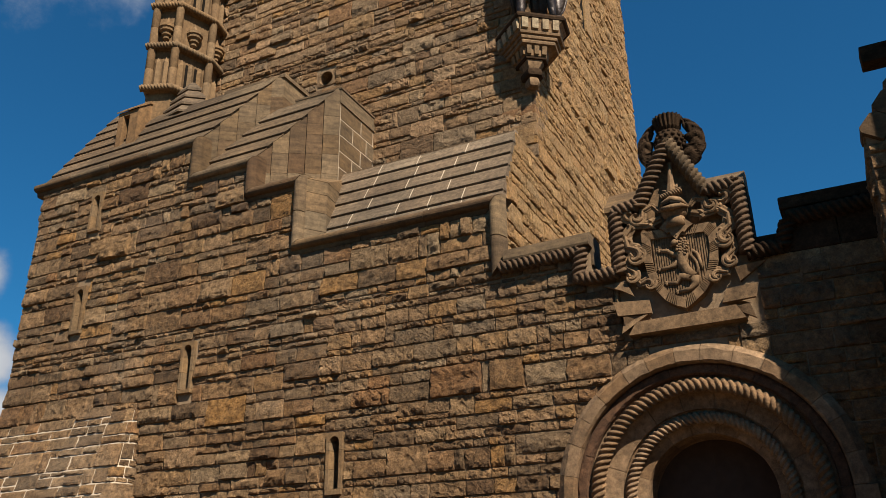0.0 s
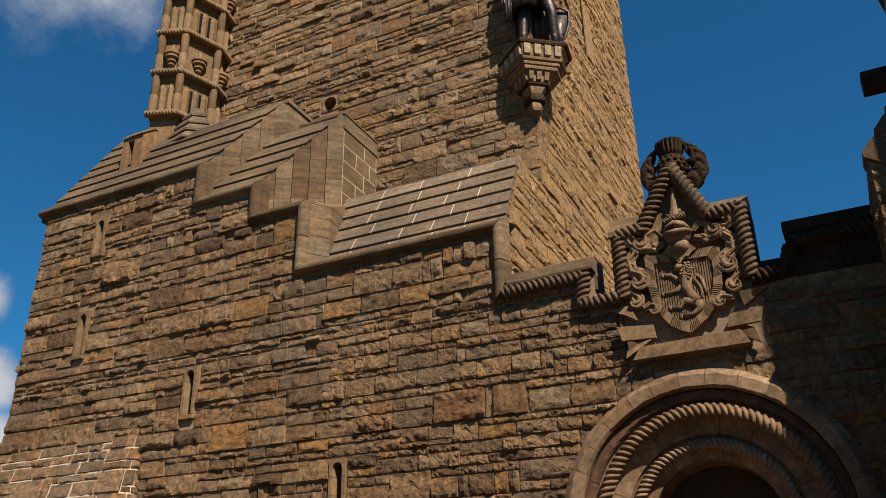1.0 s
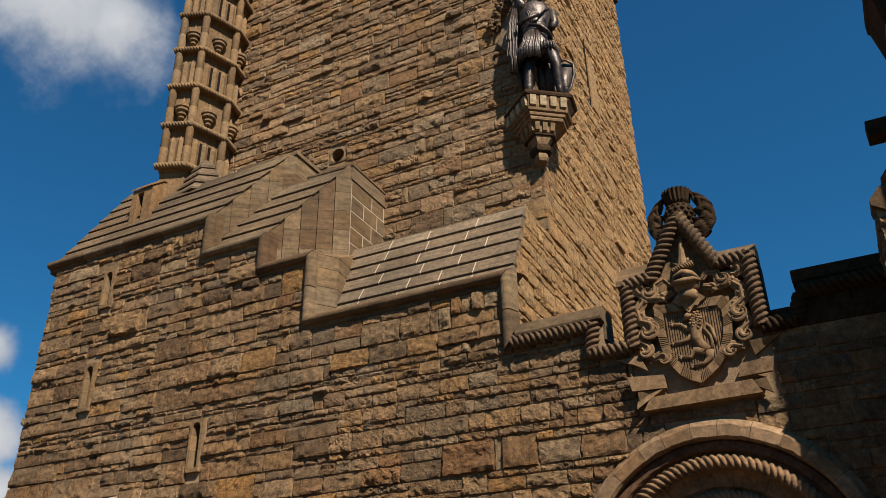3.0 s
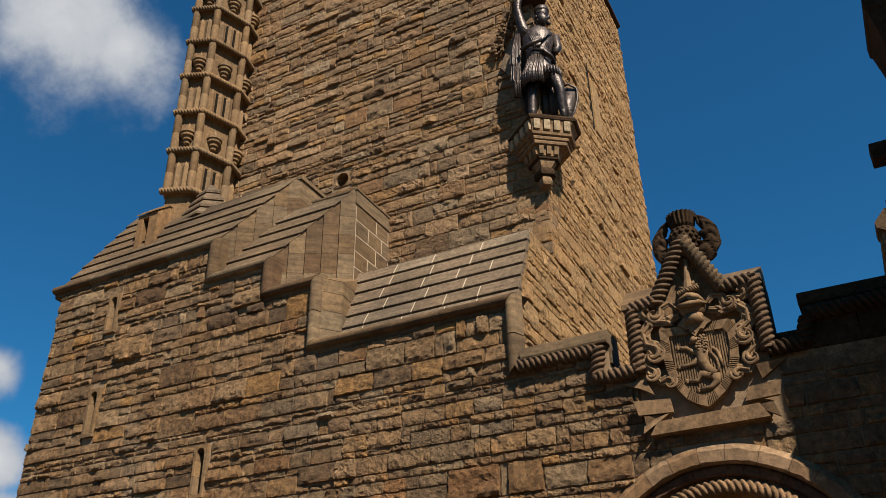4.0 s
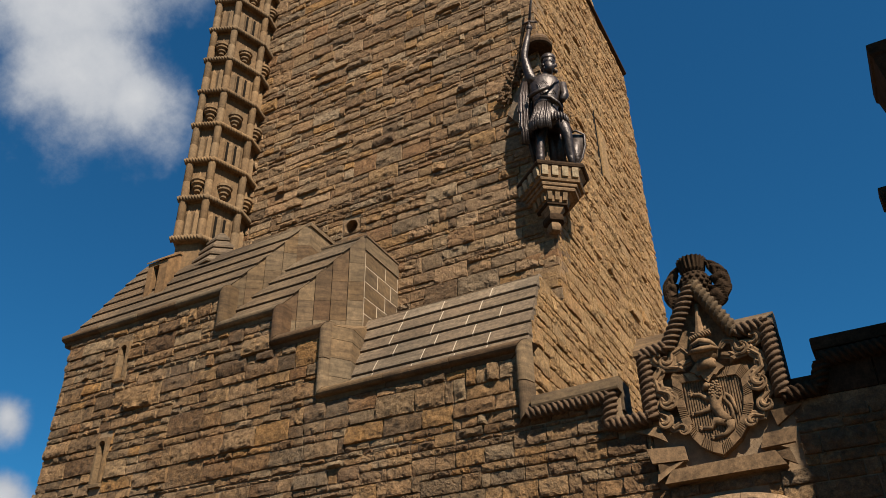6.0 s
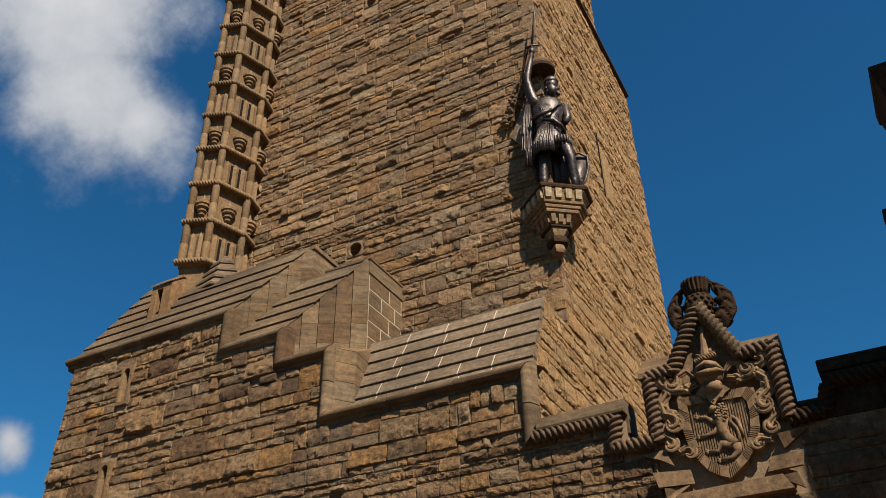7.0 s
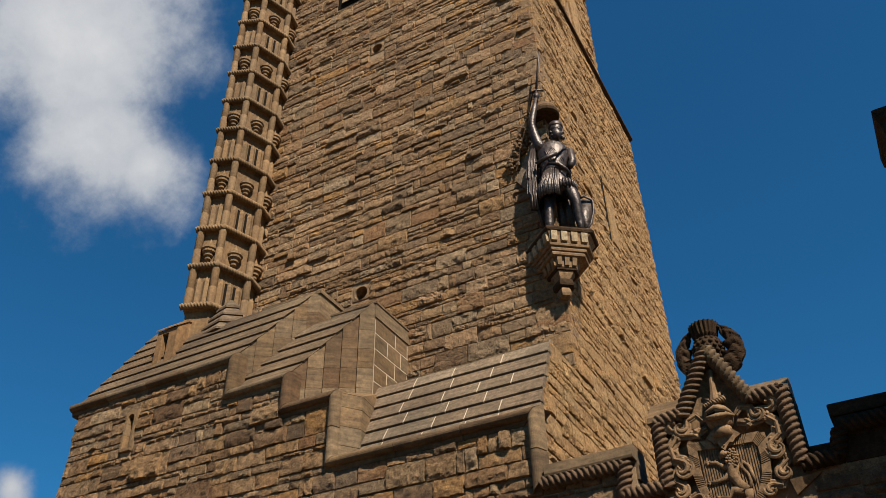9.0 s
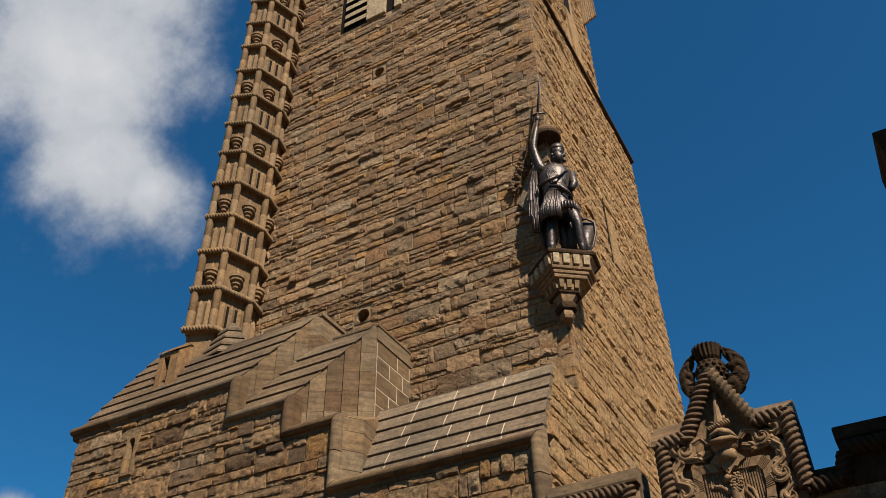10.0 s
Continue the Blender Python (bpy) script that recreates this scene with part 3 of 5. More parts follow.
def coping_run(x0, x1, top, label, mitre0, past=ROLL):
    """A level run; its ends are mitred to the uprights."""
    ob = thing("coping", (x0, 0, top), label, "coping", "stepped copings", "structure")
    prof = roll_profile()
    xs = blocks(x0 + (0.4 if mitre0 else 0), x1, 1.3, rng)
    for k, (a, b) in enumerate(zip(xs, xs[1:])):
        m = Mesh()
        last, first = k == len(xs) - 2, k == 0 and mitre0
        m.sweep([[((x0 + ROLL + u if first else a) + 0.007, -o, top + u) for o, u in prof], [((x1 + past + u if last else b) - 0.007, -o, top + u) for o, u in prof]])
        part("coping_stone", m, m_tan, ob)


def coping_upright(x, z0, z1, width=ROLL, back=0.45):
    ob = thing("coping", (x, 0, z0), "upright moulded coping of tan sandstone at a step", "coping", "stepped copings", "structure")
    prof = roll_profile(width, back)
    zs = blocks(z0 + 0.1, z1 - 0.3, 0.45, rng)
    for k, (a, b) in enumerate(zip(zs, zs[1:])):
        m = Mesh()
        first, last = k == 0, k == len(zs) - 2
        m.sweep([[(x + width + u, -o, (z0 + u if first else a) + 0.010) for o, u in prof], [(x + width + u, -o, (z1 + u if last else b) - 0.010) for o, u in prof]])
        part("coping_stone", m, m_tan, ob)


rng = np.random.default_rng(7)
for k, (sx, top) in enumerate(STEPS[:-1]):
    nx = STEPS[k + 1][0]
    coping_run(sx, nx, top, "moulded coping of tan sandstone along the wall top", k > 0, 0.24 if k == len(STEPS) - 2 else ROLL)
    coping_upright(nx, STEPS[k + 1][1], top, *((0.24, 0.1) if k == len(STEPS) - 2 else ()))

# ---- weathering roofs ----
SLOPE = 2.1


MORTAR = Mesh()


def roof_course(x0, x1, y, z, dz, parent, joints, skew0=0.0, skew1=0.0, rng=None, mat=None):
    """One lapped course of slabs; the nose stands proud of the course below. skew: x shift of the ends over the course."""
    dy = dz / SLOPE
    nose = 0.06
    cuts = [x0]
    while joints and cuts[-1] + joints * 1.6 < x1:
        cuts.append(cuts[-1] + joints * (0.75 + 0.5 * rng.random()))
    cuts.append(x1)
    for a, b in zip(cuts, cuts[1:]):
        sa = skew0 if a == x0 else 0
        sb = skew1 if b == x1 else 0
        g = 0.013 if mat else 0.005
        m = Mesh()
        sec = [(-nose, 0.0), (-nose - 0.012, 0.02), (dy - nose * 0.35, dz + 0.02), (dy + 0.1, dz + 0.02), (0.12, -0.02), (0.0, -0.02)]
        if joints and b < x1 and mat:
            MORTAR.sweep([[(xx, y + s[0] + 0.006, z + s[1]) for s in sec] for xx in (b - g, b + g)])
        ring0 = [(a + g + sa * max(0, s[1]) / dz, y + s[0], z + s[1]) for s in sec]
        ring1 = [(b - g + sb * max(0, s[1]) / dz, y + s[0], z + s[1]) for s in sec]
        m.sweep([ring0, ring1])
        part("slab", m, mat or m_roof, parent)


rng = np.random.default_rng(11)
DIAG = math.tan(radians(30))     # plan slope of the splayed cheeks
# lower roof
roof_d = thing("lower_roof", (-7.5, 0.4, 8.5), "lean-to roof of lapped stone slabs with white joints", "roof", kind="structure")
zc, k = 8.56, 0
while zc < 10.5:
    y = 0.33 + (zc - 8.56) / SLOPE
    x0 = max(-9.55, -11.05 + (y - 0.15) / DIAG)
    roof_course(-9.5, TOWER_X + 0.02, y, zc, 0.35, roof_d, 0.92, 0, 0, rng, m_slab)
    zc += 0.35
part("mortar_joint", MORTAR, m_white, roof_d, "white lime mortar in the slab joints")
fl = Mesh()
fl.box(-9.4, TOWER_X - 0.02, 1.28, 2.6, 10.3, 10.66)
part("ridge_slab", fl, m_roof, roof_d)

# upper roofs: bands between splayed cheeks
roof_a = thing("upper_roof", (-15.0, 0.3, 11.7), "steep roof of lapped weathered stone slabs with a hipped end", "roof", kind="structure")
zc = 11.78
while zc < 13.4:
    y = 0.12 + (zc - 11.78) / SLOPE
    hip = -18.0 + (y - 0.1) * 0.75
    x1 = -12.75 + (y - 0.12) / DIAG
    roof_course(hip, x1, y, zc, 0.37, roof_a, 1.7, 0.37 / SLOPE * 0.75, 0.37 / SLOPE / DIAG, rng)
    zc += 0.37
for zc in (13.63, 14.0):
    y = 0.12 + (zc - 11.78) / SLOPE
    roof_course(-18.0 + (y - 0.1) * 0.75, -15.3, y, zc, 0.37, roof_a, 1.7, 0.37 / SLOPE * 0.75, 0, rng)
roof_b = thing("middle_roof", (-12.0, 0.3, 10.8), "narrow roof band of lapped stone slabs between splayed walls", "roof", kind="structure")
zc = 10.83
while zc < 12.6:
    y = 0.12 + (zc - 10.83) / SLOPE
    x0 = max(-12.6, -12.75 + (y - 0.12) / DIAG)
    x1 = -11.1 + (y - 0.12) / DIAG
    roof_course(x0 - 0.1, x1, y, zc, 0.37, roof_b, 1.6, 0.37 / SLOPE / DIAG, 0.37 / SLOPE / DIAG, rng)
    zc += 0.37


def splay_wall(x0, y0, z0, top0, length, name, label):
    """Upright splayed wall under a roof's raking edge, of dressed panels."""
    ob = thing(name, (x0, y0, z0), label, "wall", kind="structure")
    c, s = math.cos(radians(30)), math.sin(radians(30))
    n = max(2, round(length / 0.37))
    for k in range(n):
        a, b = length * k / n, length * (k + 1) / n
        za, zb = top0 + a * s * SLOPE, top0 + b * s * SLOPE
        zz = z0
        while zz < za - 0.02:
            h = 0.5 if zz + 0.75 < za else za - zz
            m = Mesh()
            ta, tb = zz + h, zz + h
            if abs(zz + h - za) < 0.02:
                ta, tb = za, zb
            g = 0.005
            px = lambda d: (x0 + d * c, y0 + d * s)
            (xa, ya), (xb, yb) = px(a + g), px(b - g)
            lap = 0.045
            xa, ya = xa + lap * s, ya - lap * c
            h0 = 0.003
            m.prism([(xa, ya, zz + h0), (xb, yb, zz + h0), (xb, yb, tb - h0), (xa, ya, ta - h0)], (-0.3 * s, 0.3 * c, 0))
            part("panel", m, m_tan, ob)
            zz += h
    return ob


splay_wall(-12.72, 0.14, 10.83, 11.85, 1.65, "wall_splay", "splayed wall of dressed tan panels beside the upper roof")
splay_wall(-11.06, 0.14, 10.05, 10.95, 1.85, "wall_splay", "splayed wall of dressed tan panels beside the middle roof")


def end_block():
    """Dressed block at the splay's end, with white-jointed ashlar on its flank."""
    ob = thing("wall_block", (-9.47, 1.07, 10.0), "block of dressed tan sandstone with white mortar joints", "wall", kind="structure")
    m = Mesh()
    m.box(-11.2, -9.472, 1.10, 2.6, 9.5, 12.42)
    part("core", m, m_white, ob, "white lime mortar in the joints")
    z, k = 10.34, 0
    while z < 12.3:
        h = 0.416
        cuts = [1.085, 1.085 + (0.55 if k % 2 else 0.9), 1.085 + (1.15 if k % 2 else 1.45), 2.6]
        for a, b in zip(cuts, cuts[1:]):
            q = Mesh()
            q.box(-9.7, -9.465, a + 0.019, b - 0.019, z + 0.017, z + h - 0.017)
            part("ashlar", q, m_tan, ob)
        z += h
        k += 1
    m = Mesh()   # cap over the block, in line with the roof's ridge
    m.prism([(-10.7, 1.0, 12.42), (-9.44, 1.05, 12.42), (-9.44, 2.6, 12.42), (-10.7, 2.6, 12.42)], (0, 0, 0.36))
    part("cap", m, m_tan, ob, "weathered cap stone")
    m = Mesh()
    m.prism([(-10.72, 0.99, 12.783), (-9.42, 1.03, 12.783), (-9.42, 2.6, 12.783), (-10.72, 2.6, 12.783)], (0, 0, 0.045))
    part("cap", m, m_roof, ob, "thin weathered top slab")


end_block()
splay_return = thing("wall_splay", (-9.5, 0.2, 8.4), "splayed return of stacked tan stones beside the lower roof", "wall", kind="structure")
levels = [8.4, 8.83, 9.25, 9.68, 9.99]
for za, zb in zip(levels, levels[1:]):
    m = Mesh()
    m.prism([(-9.9, -0.02, za + 0.005), (-9.555, -0.02, za + 0.005), (-9.26, 0.40, za + 0.005), (-9.36, 1.3, za + 0.005), (-9.9, 1.3, za + 0.005)], (0, 0, zb - za - 0.010))
    part("stone", m, m_tan, splay_return)
m = Mesh()
m.add([(-9.555, -0.02, 9.995), (-9.26, 0.40, 9.995), (-9.36, 1.3, 9.995), (-9.9, 1.3, 9.995), (-9.9, -0.02, 9.995), (-9.42, 1.3, 10.5), (-9.9, 1.3, 10.5)],
      [(0, 1, 2, 3, 4), (0, 4, 6, 5), (0, 5, 1), (1, 5, 2), (2, 5, 6, 3), (3, 6, 4)])
part("top_stone", m, m_tan, splay_return)
m = Mesh()
m.box(-17.0, -11.5, 1.2, 2.6, 9.5, 13.55)
link("wall_core", m, m_tan, label="dressed body of the upper roof against the tower", category="wall", kind="structure")


def roof_crown():
    """Dressed end of the upper roof under its ridge slab."""
    ob = thing("roof_crown", (-11.2, 1.0, 13.0), "dressed end of the upper roof under a ridge slab", "roof stone", kind="structure")
    for z0, z1 in ((12.0, 12.5), (12.506, 13.05), (13.056, 13.60)):
        m = Mesh()
        m.prism([(-11.36, 0.90, z0), (-11.1, 1.02, z0), (-11.1, 2.6, z0), (-11.36, 2.6, z0)], (0, 0, z1 - z0))
        part("stone", m, m_tan, ob)
    m = Mesh()
    m.prism([(-12.9, 0.95, 13.603), (-11.06, 0.98, 13.603), (-11.06, 2.6, 13.603), (-12.9, 2.6, 13.603)], (0, 0, 0.1))
    part("cap", m, m_roof, ob)


roof_crown()


def dormer():
    """Small stone vent on the upper roof: two cheeks, a lintel and a hooded top that leans back into the slope."""
    ob = thing("roof_vent", (-15.85, 0.5, 12.3), "small tan stone vent box with a dark slot on the roof", "vent", kind="structure")

    def cheek(x0, x1, y0, z0, name, mat, label=""):
        q = Mesh()
        q.prism([(x0, y0, z0), (x0, y0, 13.68 + (y0 - 0.48) * 0.9), (x0, 0.82, 13.98), (x0, 1.35, 14.06), (x0, 1.35, z0)], (x1 - x0, 0, 0))
        part(name, q, mat, ob, label)

    cheek(-15.99, -15.81, 0.48, 12.3, "cheek", m_vent)
    cheek(-15.59, -15.30, 0.48, 12.3, "cheek", m_vent)
    cheek(-15.81, -15.59, 0.48, 13.56, "lintel", m_vent)
    cheek(-15.805, -15.595, 0.70, 12.3, "dark_slot", m_void, "dark inside of the vent")
    q = Mesh()
    q.sweep([[(x, 0.43, 13.66), (x, 0.43, 13.70), (x, 0.80, 14.05), (x, 1.4, 14.13), (x, 1.4, 14.065), (x, 0.82, 13.985)] for x in (-16.02, -15.27)])
    part("cap", q, m_vent, ob)


dormer()


def stepped_cap():
    """Little lapped pyramid where the roof meets the stair turret."""
    ob = thing("stepped_cap", (-14.4, 1.0, 13.6), "small lapped stone pyramid at the foot of the turret", "roof stone", kind="structure")
    foot = [Vector((-15.25, 1.0, 0)), Vector((-14.22, 0.78, 0)), Vector((-13.55, 1.3, 0)), Vector((-14.4, 2.0, 0))]
    tip = Vector((-14.36, 1.3, 0))
    for k in range(4):
        m = Mesh()
        z = 13.42 + 0.29 * k
        f = 1 - 0.2 * k

        def ring(q, h):
            return [tip + (p - tip) * q + Vector((0, 0, z + h)) for p in foot]

        m.sweep([ring(f * 0.8, -0.3 if k == 0 else -0.02), ring(f * 0.82, -0.02), ring(f * 1.06, 0.0), ring(f * 1.06, 0.06), ring(f - 0.3, 0.32)])
        part("course", m, m_slab, ob)


stepped_cap()

# ---- arrow slits ----
def arrow_slit(x, z, h, w=0.34):
    """Dressed surround with a keyhole slot sunk into it."""
    ob = thing("arrow_slit", (x, -0.04, z), "narrow keyhole arrow slit in pale dressed stone", "arrow slit", "arrow slits", "structure")
    y0 = -0.085
    sw = 0.055
    cz, r = z + h - 0.17, 0.10
    m = Mesh()
    # jambs with a slanting reveal
    zs = [z, z + h * 0.36, z + h * 0.68, cz]
    for a, b in zip(zs, zs[1:]):
        for s in (-1, 1):
            q = Mesh()
            xo, xi, xd = x + s * w / 2, x + s * sw, x + s * 0.03
            q.prism([(xo, y0, a + 0.003), (xi + s * 0.05, y0, a + 0.003), (xd, 0.22, a + 0.003), (xo, 0.3, a + 0.003)], (0, 0, b - a - 0.006))
            part("jamb", q, m_turret, ob)
    # head with a round eye
    n = 12
    ring = [(x + r * math.cos(math.pi * k / n), cz + r * math.sin(math.pi * k / n)) for k in range(n + 1)]
    out = [(x + w / 2, cz), (x + w / 2, z + h)] + [(x - w / 2, z + h), (x - w / 2, cz)]
    q = Mesh()
    q.prism([(px, y0, pz) for px, pz in out + ring[::-1]], (0, 0.32, 0))
    part("head", q, m_turret, ob)
    q = Mesh()
    q.box(x - w / 2, x + w / 2, y0, 0.3, z - 0.09, z - 0.003, b=0.01)
    part("sill", q, m_turret, ob)
    # near-black sheet painted as the shade at the slit's back
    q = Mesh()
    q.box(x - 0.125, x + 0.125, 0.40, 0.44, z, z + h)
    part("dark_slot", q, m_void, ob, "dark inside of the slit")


for sx, sz, sh in SLITS:
    arrow_slit(sx, sz, sh)

# ---- stair turret ----
TUR = [Vector(p) for p in ((-15.57, 0.63, 0), (-14.78, 0.95, 0), (-14.45, 2.0, 0), (-14.62, 2.75, 0), (-15.6, 3.2, 0), (-16.3, 1.75, 0))]
TUC = Vector((-15.5, 1.9, 0))
BANDS = [14.45 + 1.345 * k for k in range(15)]


def tur_ring(inset, z):
    out = []
    for k, p in enumerate(TUR):
        a, b = (p - TUR[k - 1]).normalized(), (TUR[(k + 1) % len(TUR)] - p).normalized()
        na, nb = Vector((a.y, -a.x, 0)), Vector((b.y, -b.x, 0))
        h = (na + nb)
        h = h / max(0.4, h.dot(na))
        out.append(p - h * inset + Vector((0, 0, z)))
    return out


turret = thing("stair_turret", (TUC.x, TUC.y, 12.0), "tan sandstone stair turret banded with rope mouldings and colonnettes", "turret", kind="structure")
m = Mesh()
m.sweep([tur_ring(0.155, 11.5), tur_ring(0.155, TOWER_TOP)])
part("shaft", m, m_turret, turret)


def tur_corbel(c, t, nrm, z):
    """A stepped inverted cone with a pointed cap above it."""
    q = Mesh()
    base = Matrix(((t.x, nrm.x, 0, c.x), (t.y, nrm.y, 0, c.y), (0, 0, 1, 0), (0, 0, 0, 1)))
    q.lathe([(0.02, z + 0.22), (0.09, z + 0.27), (0.09, z + 0.35), (0.14, z + 0.38), (0.14, z + 0.46), (0.20, z + 0.50), (0.20, z + 0.57), (0.235, z + 0.60), (0.235, z + 0.68), (0.1, z + 0.70)], 14, base)
    q.lathe([(0.075, z + 0.7), (0.07, z + 0.82), (0.005, z + 1.02)], 8, base)
    part("corbel", q, m_turret, turret, smooth=False)


for bi, z in enumerate(BANDS):
    m = Mesh()
    ring = tur_ring(0.02, z)
    rope(m, ring[:4], 0.085, 3, 0.26, 14)
    part("rope_band", m, m_turret, turret, smooth=True)
    m = Mesh()
    m.sweep([tur_ring(0.16, z - 0.10), tur_ring(0.08, z - 0.05), tur_ring(0.07, z + 0.04), tur_ring(0.15, z + 0.08)])
    part("ledge", m, m_turret, turret)
    inset = tur_ring(0.085, 0)
    a0 = inset[0].lerp(inset[1], 0.12)
    for c in (a0, inset[1], inset[2]):
        m = Mesh()
        m.lathe([(0.112, z + 0.02), (0.112, z + 0.6), (0.108, z + 0.606), (0.112, z + 0.612), (0.112, z + 1.30)], 14, Matrix.Translation((c.x, c.y, 0)), False)
        part("colonnette", m, m_turret, turret, smooth=True)
    faces = ((inset[0].lerp(inset[1], 0.12), inset[1]), (inset[1], inset[2]), (inset[2], inset[3]))
    for a, b in faces:
        t = (b - a).normalized()
        nrm = Vector((t.y, -t.x, 0))
        L = (b - a).length
        if bi % 2 == 1:
            c = a.lerp(b, 0.5) - nrm * 0.04
            tur_corbel(c, t, nrm, z)
        else:
            # two pointed panels with dark slots between them
            for f in (0.28, 0.62) if L < 0.8 else (0.26, 0.52, 0.78):
                c = a.lerp(b, f)
                hw = 0.095 if L < 0.8 else 0.10
                q = Mesh()
                base = Matrix(((t.x, nrm.x, 0, c.x - nrm.x * 0.06), (t.y, nrm.y, 0, c.y - nrm.y * 0.06), (0, 0, 1, 0), (0, 0, 0, 1)))
                pts = [(-hw, 0.0, z + 0.05), (0, 0.085, z + 0.05), (hw, 0.0, z + 0.05), (hw, 0.0, z + 0.85), (0, 0.085, z + 0.87), (-hw, 0.0, z + 0.85), (0, 0.0, z + 1.06)]
                q.add([base @ Vector(p) for p in pts], [(0, 1, 4, 5), (1, 2, 3, 4), (5, 4, 6), (4, 3, 6), (0, 5, 6, 3, 2)])
                part("pointed_panel", q, m_turret, turret)
            # flat near-black strips in place of the recesses' shade
            for f in (0.40, 0.66) if L > 0.8 else ():
                c = a.lerp(b, f) - nrm * 0.055
                q = Mesh()
                base = Matrix(((t.x, nrm.x, 0, c.x), (t.y, nrm.y, 0, c.y), (0, 0, 1, 0), (0, 0, 0, 1)))
                q.box(-0.034, 0.034, -0.01, 0.012, z + 0.22, z + 0.95, base)
                part("slot", q, m_void, turret, "dark slot between the panels")

# ---- archway ----
arch = thing("archway", (ARCH_X, 0, 0), "round-arched doorway of sandstone with two rope mouldings", "archway", kind="structure")


def order(name, r0, r1, y0, y1, mat, n, seed, slope=0.018):
    """An arch order: separate voussoirs and jamb stones."""
    rg = np.random.default_rng(seed)
    cuts = [math.pi * (k + (rg.uniform(-0.12, 0.12) if 0 < k < n else 0)) / n for k in range(n + 1)]
    for a0, a1 in zip(cuts, cuts[1:]):
        m = Mesh()
        g = 0.004 / r1
        rings = []
        for j in range(13):
            a = a0 + g + (a1 - a0 - 2 * g) * j / 12
            c, s = math.cos(a), math.sin(a)
            b = 0.018
            k1, k2 = (0.035 * noise.noise(Vector((a * 9, seed * 7.3 + q, 0))) for q in (0, 5))
            sec = [(r0, y1), (r0, y0 + b * 2 + abs(k2)), (r0 + b + abs(k1), y0), (r1 - slope + k2, y0 + 0.2 * abs(k1)), (r1, y0 + slope * 0.9), (r1, y1)]
            rings.append([(ARCH_X + r * c, y, ARCH_Z + r * s) for r, y in sec])
        m.sweep(rings)
        part(name, m, mat, arch)
    for s in (-1, 1):
        z = 0.0
        while z < ARCH_Z - 0.01:
            h = min(0.55, ARCH_Z - z)
            m = Mesh()
            xs = sorted((ARCH_X + s * r0, ARCH_X + s * r1))
            m.box(xs[0], xs[1], y0, y1, z + 0.003, z + h - 0.003, b=0.012)
            part("jamb_stone", m, mat, arch)
            z += h


m_order = stone_mat("arch sandstone", [(0.235, 0.145, 0.077), (0.265, 0.165, 0.090), (0.195, 0.115, 0.058), (0.250, 0.140, 0.064)], False, blotch=0.9, bump=0.5, streak=0.25, bed=(7, 7, 7), grain=0.8)
m_worn = stone_mat("worn red sandstone", [(0.15, 0.074, 0.036), (0.12, 0.060, 0.031)], False, blotch=0.8, bump=1.0, grain=1.0)
order("voussoir", 1.93, HOOD_R, -0.15, 0.4, m_order, 15, 1, 0.11)
order("voussoir", 1.76, 1.926, -0.03, 0.5, m_worn, 9, 2, 0.03)


def splay(r1, y0, r0, y1, n, seed):
    """A ring of stones that slopes inwards from (r1, y0) to (r0, y1)."""
    for k in range(n):
        m = Mesh()
        rings = []
        for j in range(4):
            a = math.pi * (k + 0.008 + 0.984 * j / 3) / n
            rings.append([(ARCH_X + r * math.cos(a), y, ARCH_Z + r * math.sin(a)) for r, y in ((r1, y0), (r0, y1), (r0, y1 + 0.05), (r1 + 0.02, y1 + 0.05))])
        m.sweep(rings)
        part("splay_stone", m, m_order, arch)
    for s in (-1, 1):
        m = Mesh()
        m.prism([(ARCH_X + s * r, y, 0) for r, y in ((r1, y0), (r0, y1), (r0, y1 + 0.05), (r1 + 0.02, y1 + 0.05))], (0, 0, ARCH_Z))
        part("splay_jamb", m, m_order, arch)


splay(1.76, 0.06, 1.29, 0.22, 9, 3)
splay(1.29, 0.27, 0.95, 0.40, 9, 4)
order("voussoir", 0.945, 1.28, 0.42, 1.35, m_order, 9, 6)
for r, y, rad in ((1.61, 0.02, 0.092), (1.16, 0.25, 0.075)):
    m = Mesh()
    pts = [(ARCH_X - r, y, 0)] + [(ARCH_X - r * math.cos(math.pi * k / 60), y, ARCH_Z + r * math.sin(math.pi * k / 60)) for k in range(61)] + [(ARCH_X + r, y, 0)]
    rope(m, pts, rad, 3, rad * 3.3)
    part("rope_moulding", m, m_order, arch)
pas = Mesh()
for q in ((-3.5, -3.3, 1.32, 5.5, 0, 4.4), (-1.2, -1.0, 1.32, 5.5, 0, 4.4), (-3.5, -1.0, 1.32, 5.5, 4.4, 4.6), (-3.5, -1.0, 5.5, 5.7, 0, 4.4)):
    pas.box(*q)
# added panel whose dark colour stands for the shaded opening
door = thing("arch_panel", (ARCH_X, 0.9, 0), "plain dark panel in two leaves added across the archway", "door", kind="structure")
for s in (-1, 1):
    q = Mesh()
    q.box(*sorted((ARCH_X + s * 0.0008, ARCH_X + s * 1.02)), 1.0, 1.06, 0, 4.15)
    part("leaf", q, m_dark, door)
q = Mesh()   # core of the wall round the orders
arc = [(ARCH_X + 2.2 * math.cos(math.pi * k / 24), ARCH_Z + 2.2 * math.sin(math.pi * k / 24)) for k in range(25)]
arc2 = [(ARCH_X + 1.285 * math.cos(math.pi * k / 24), ARCH_Z + 1.285 * math.sin(math.pi * k / 24)) for k in range(25)]
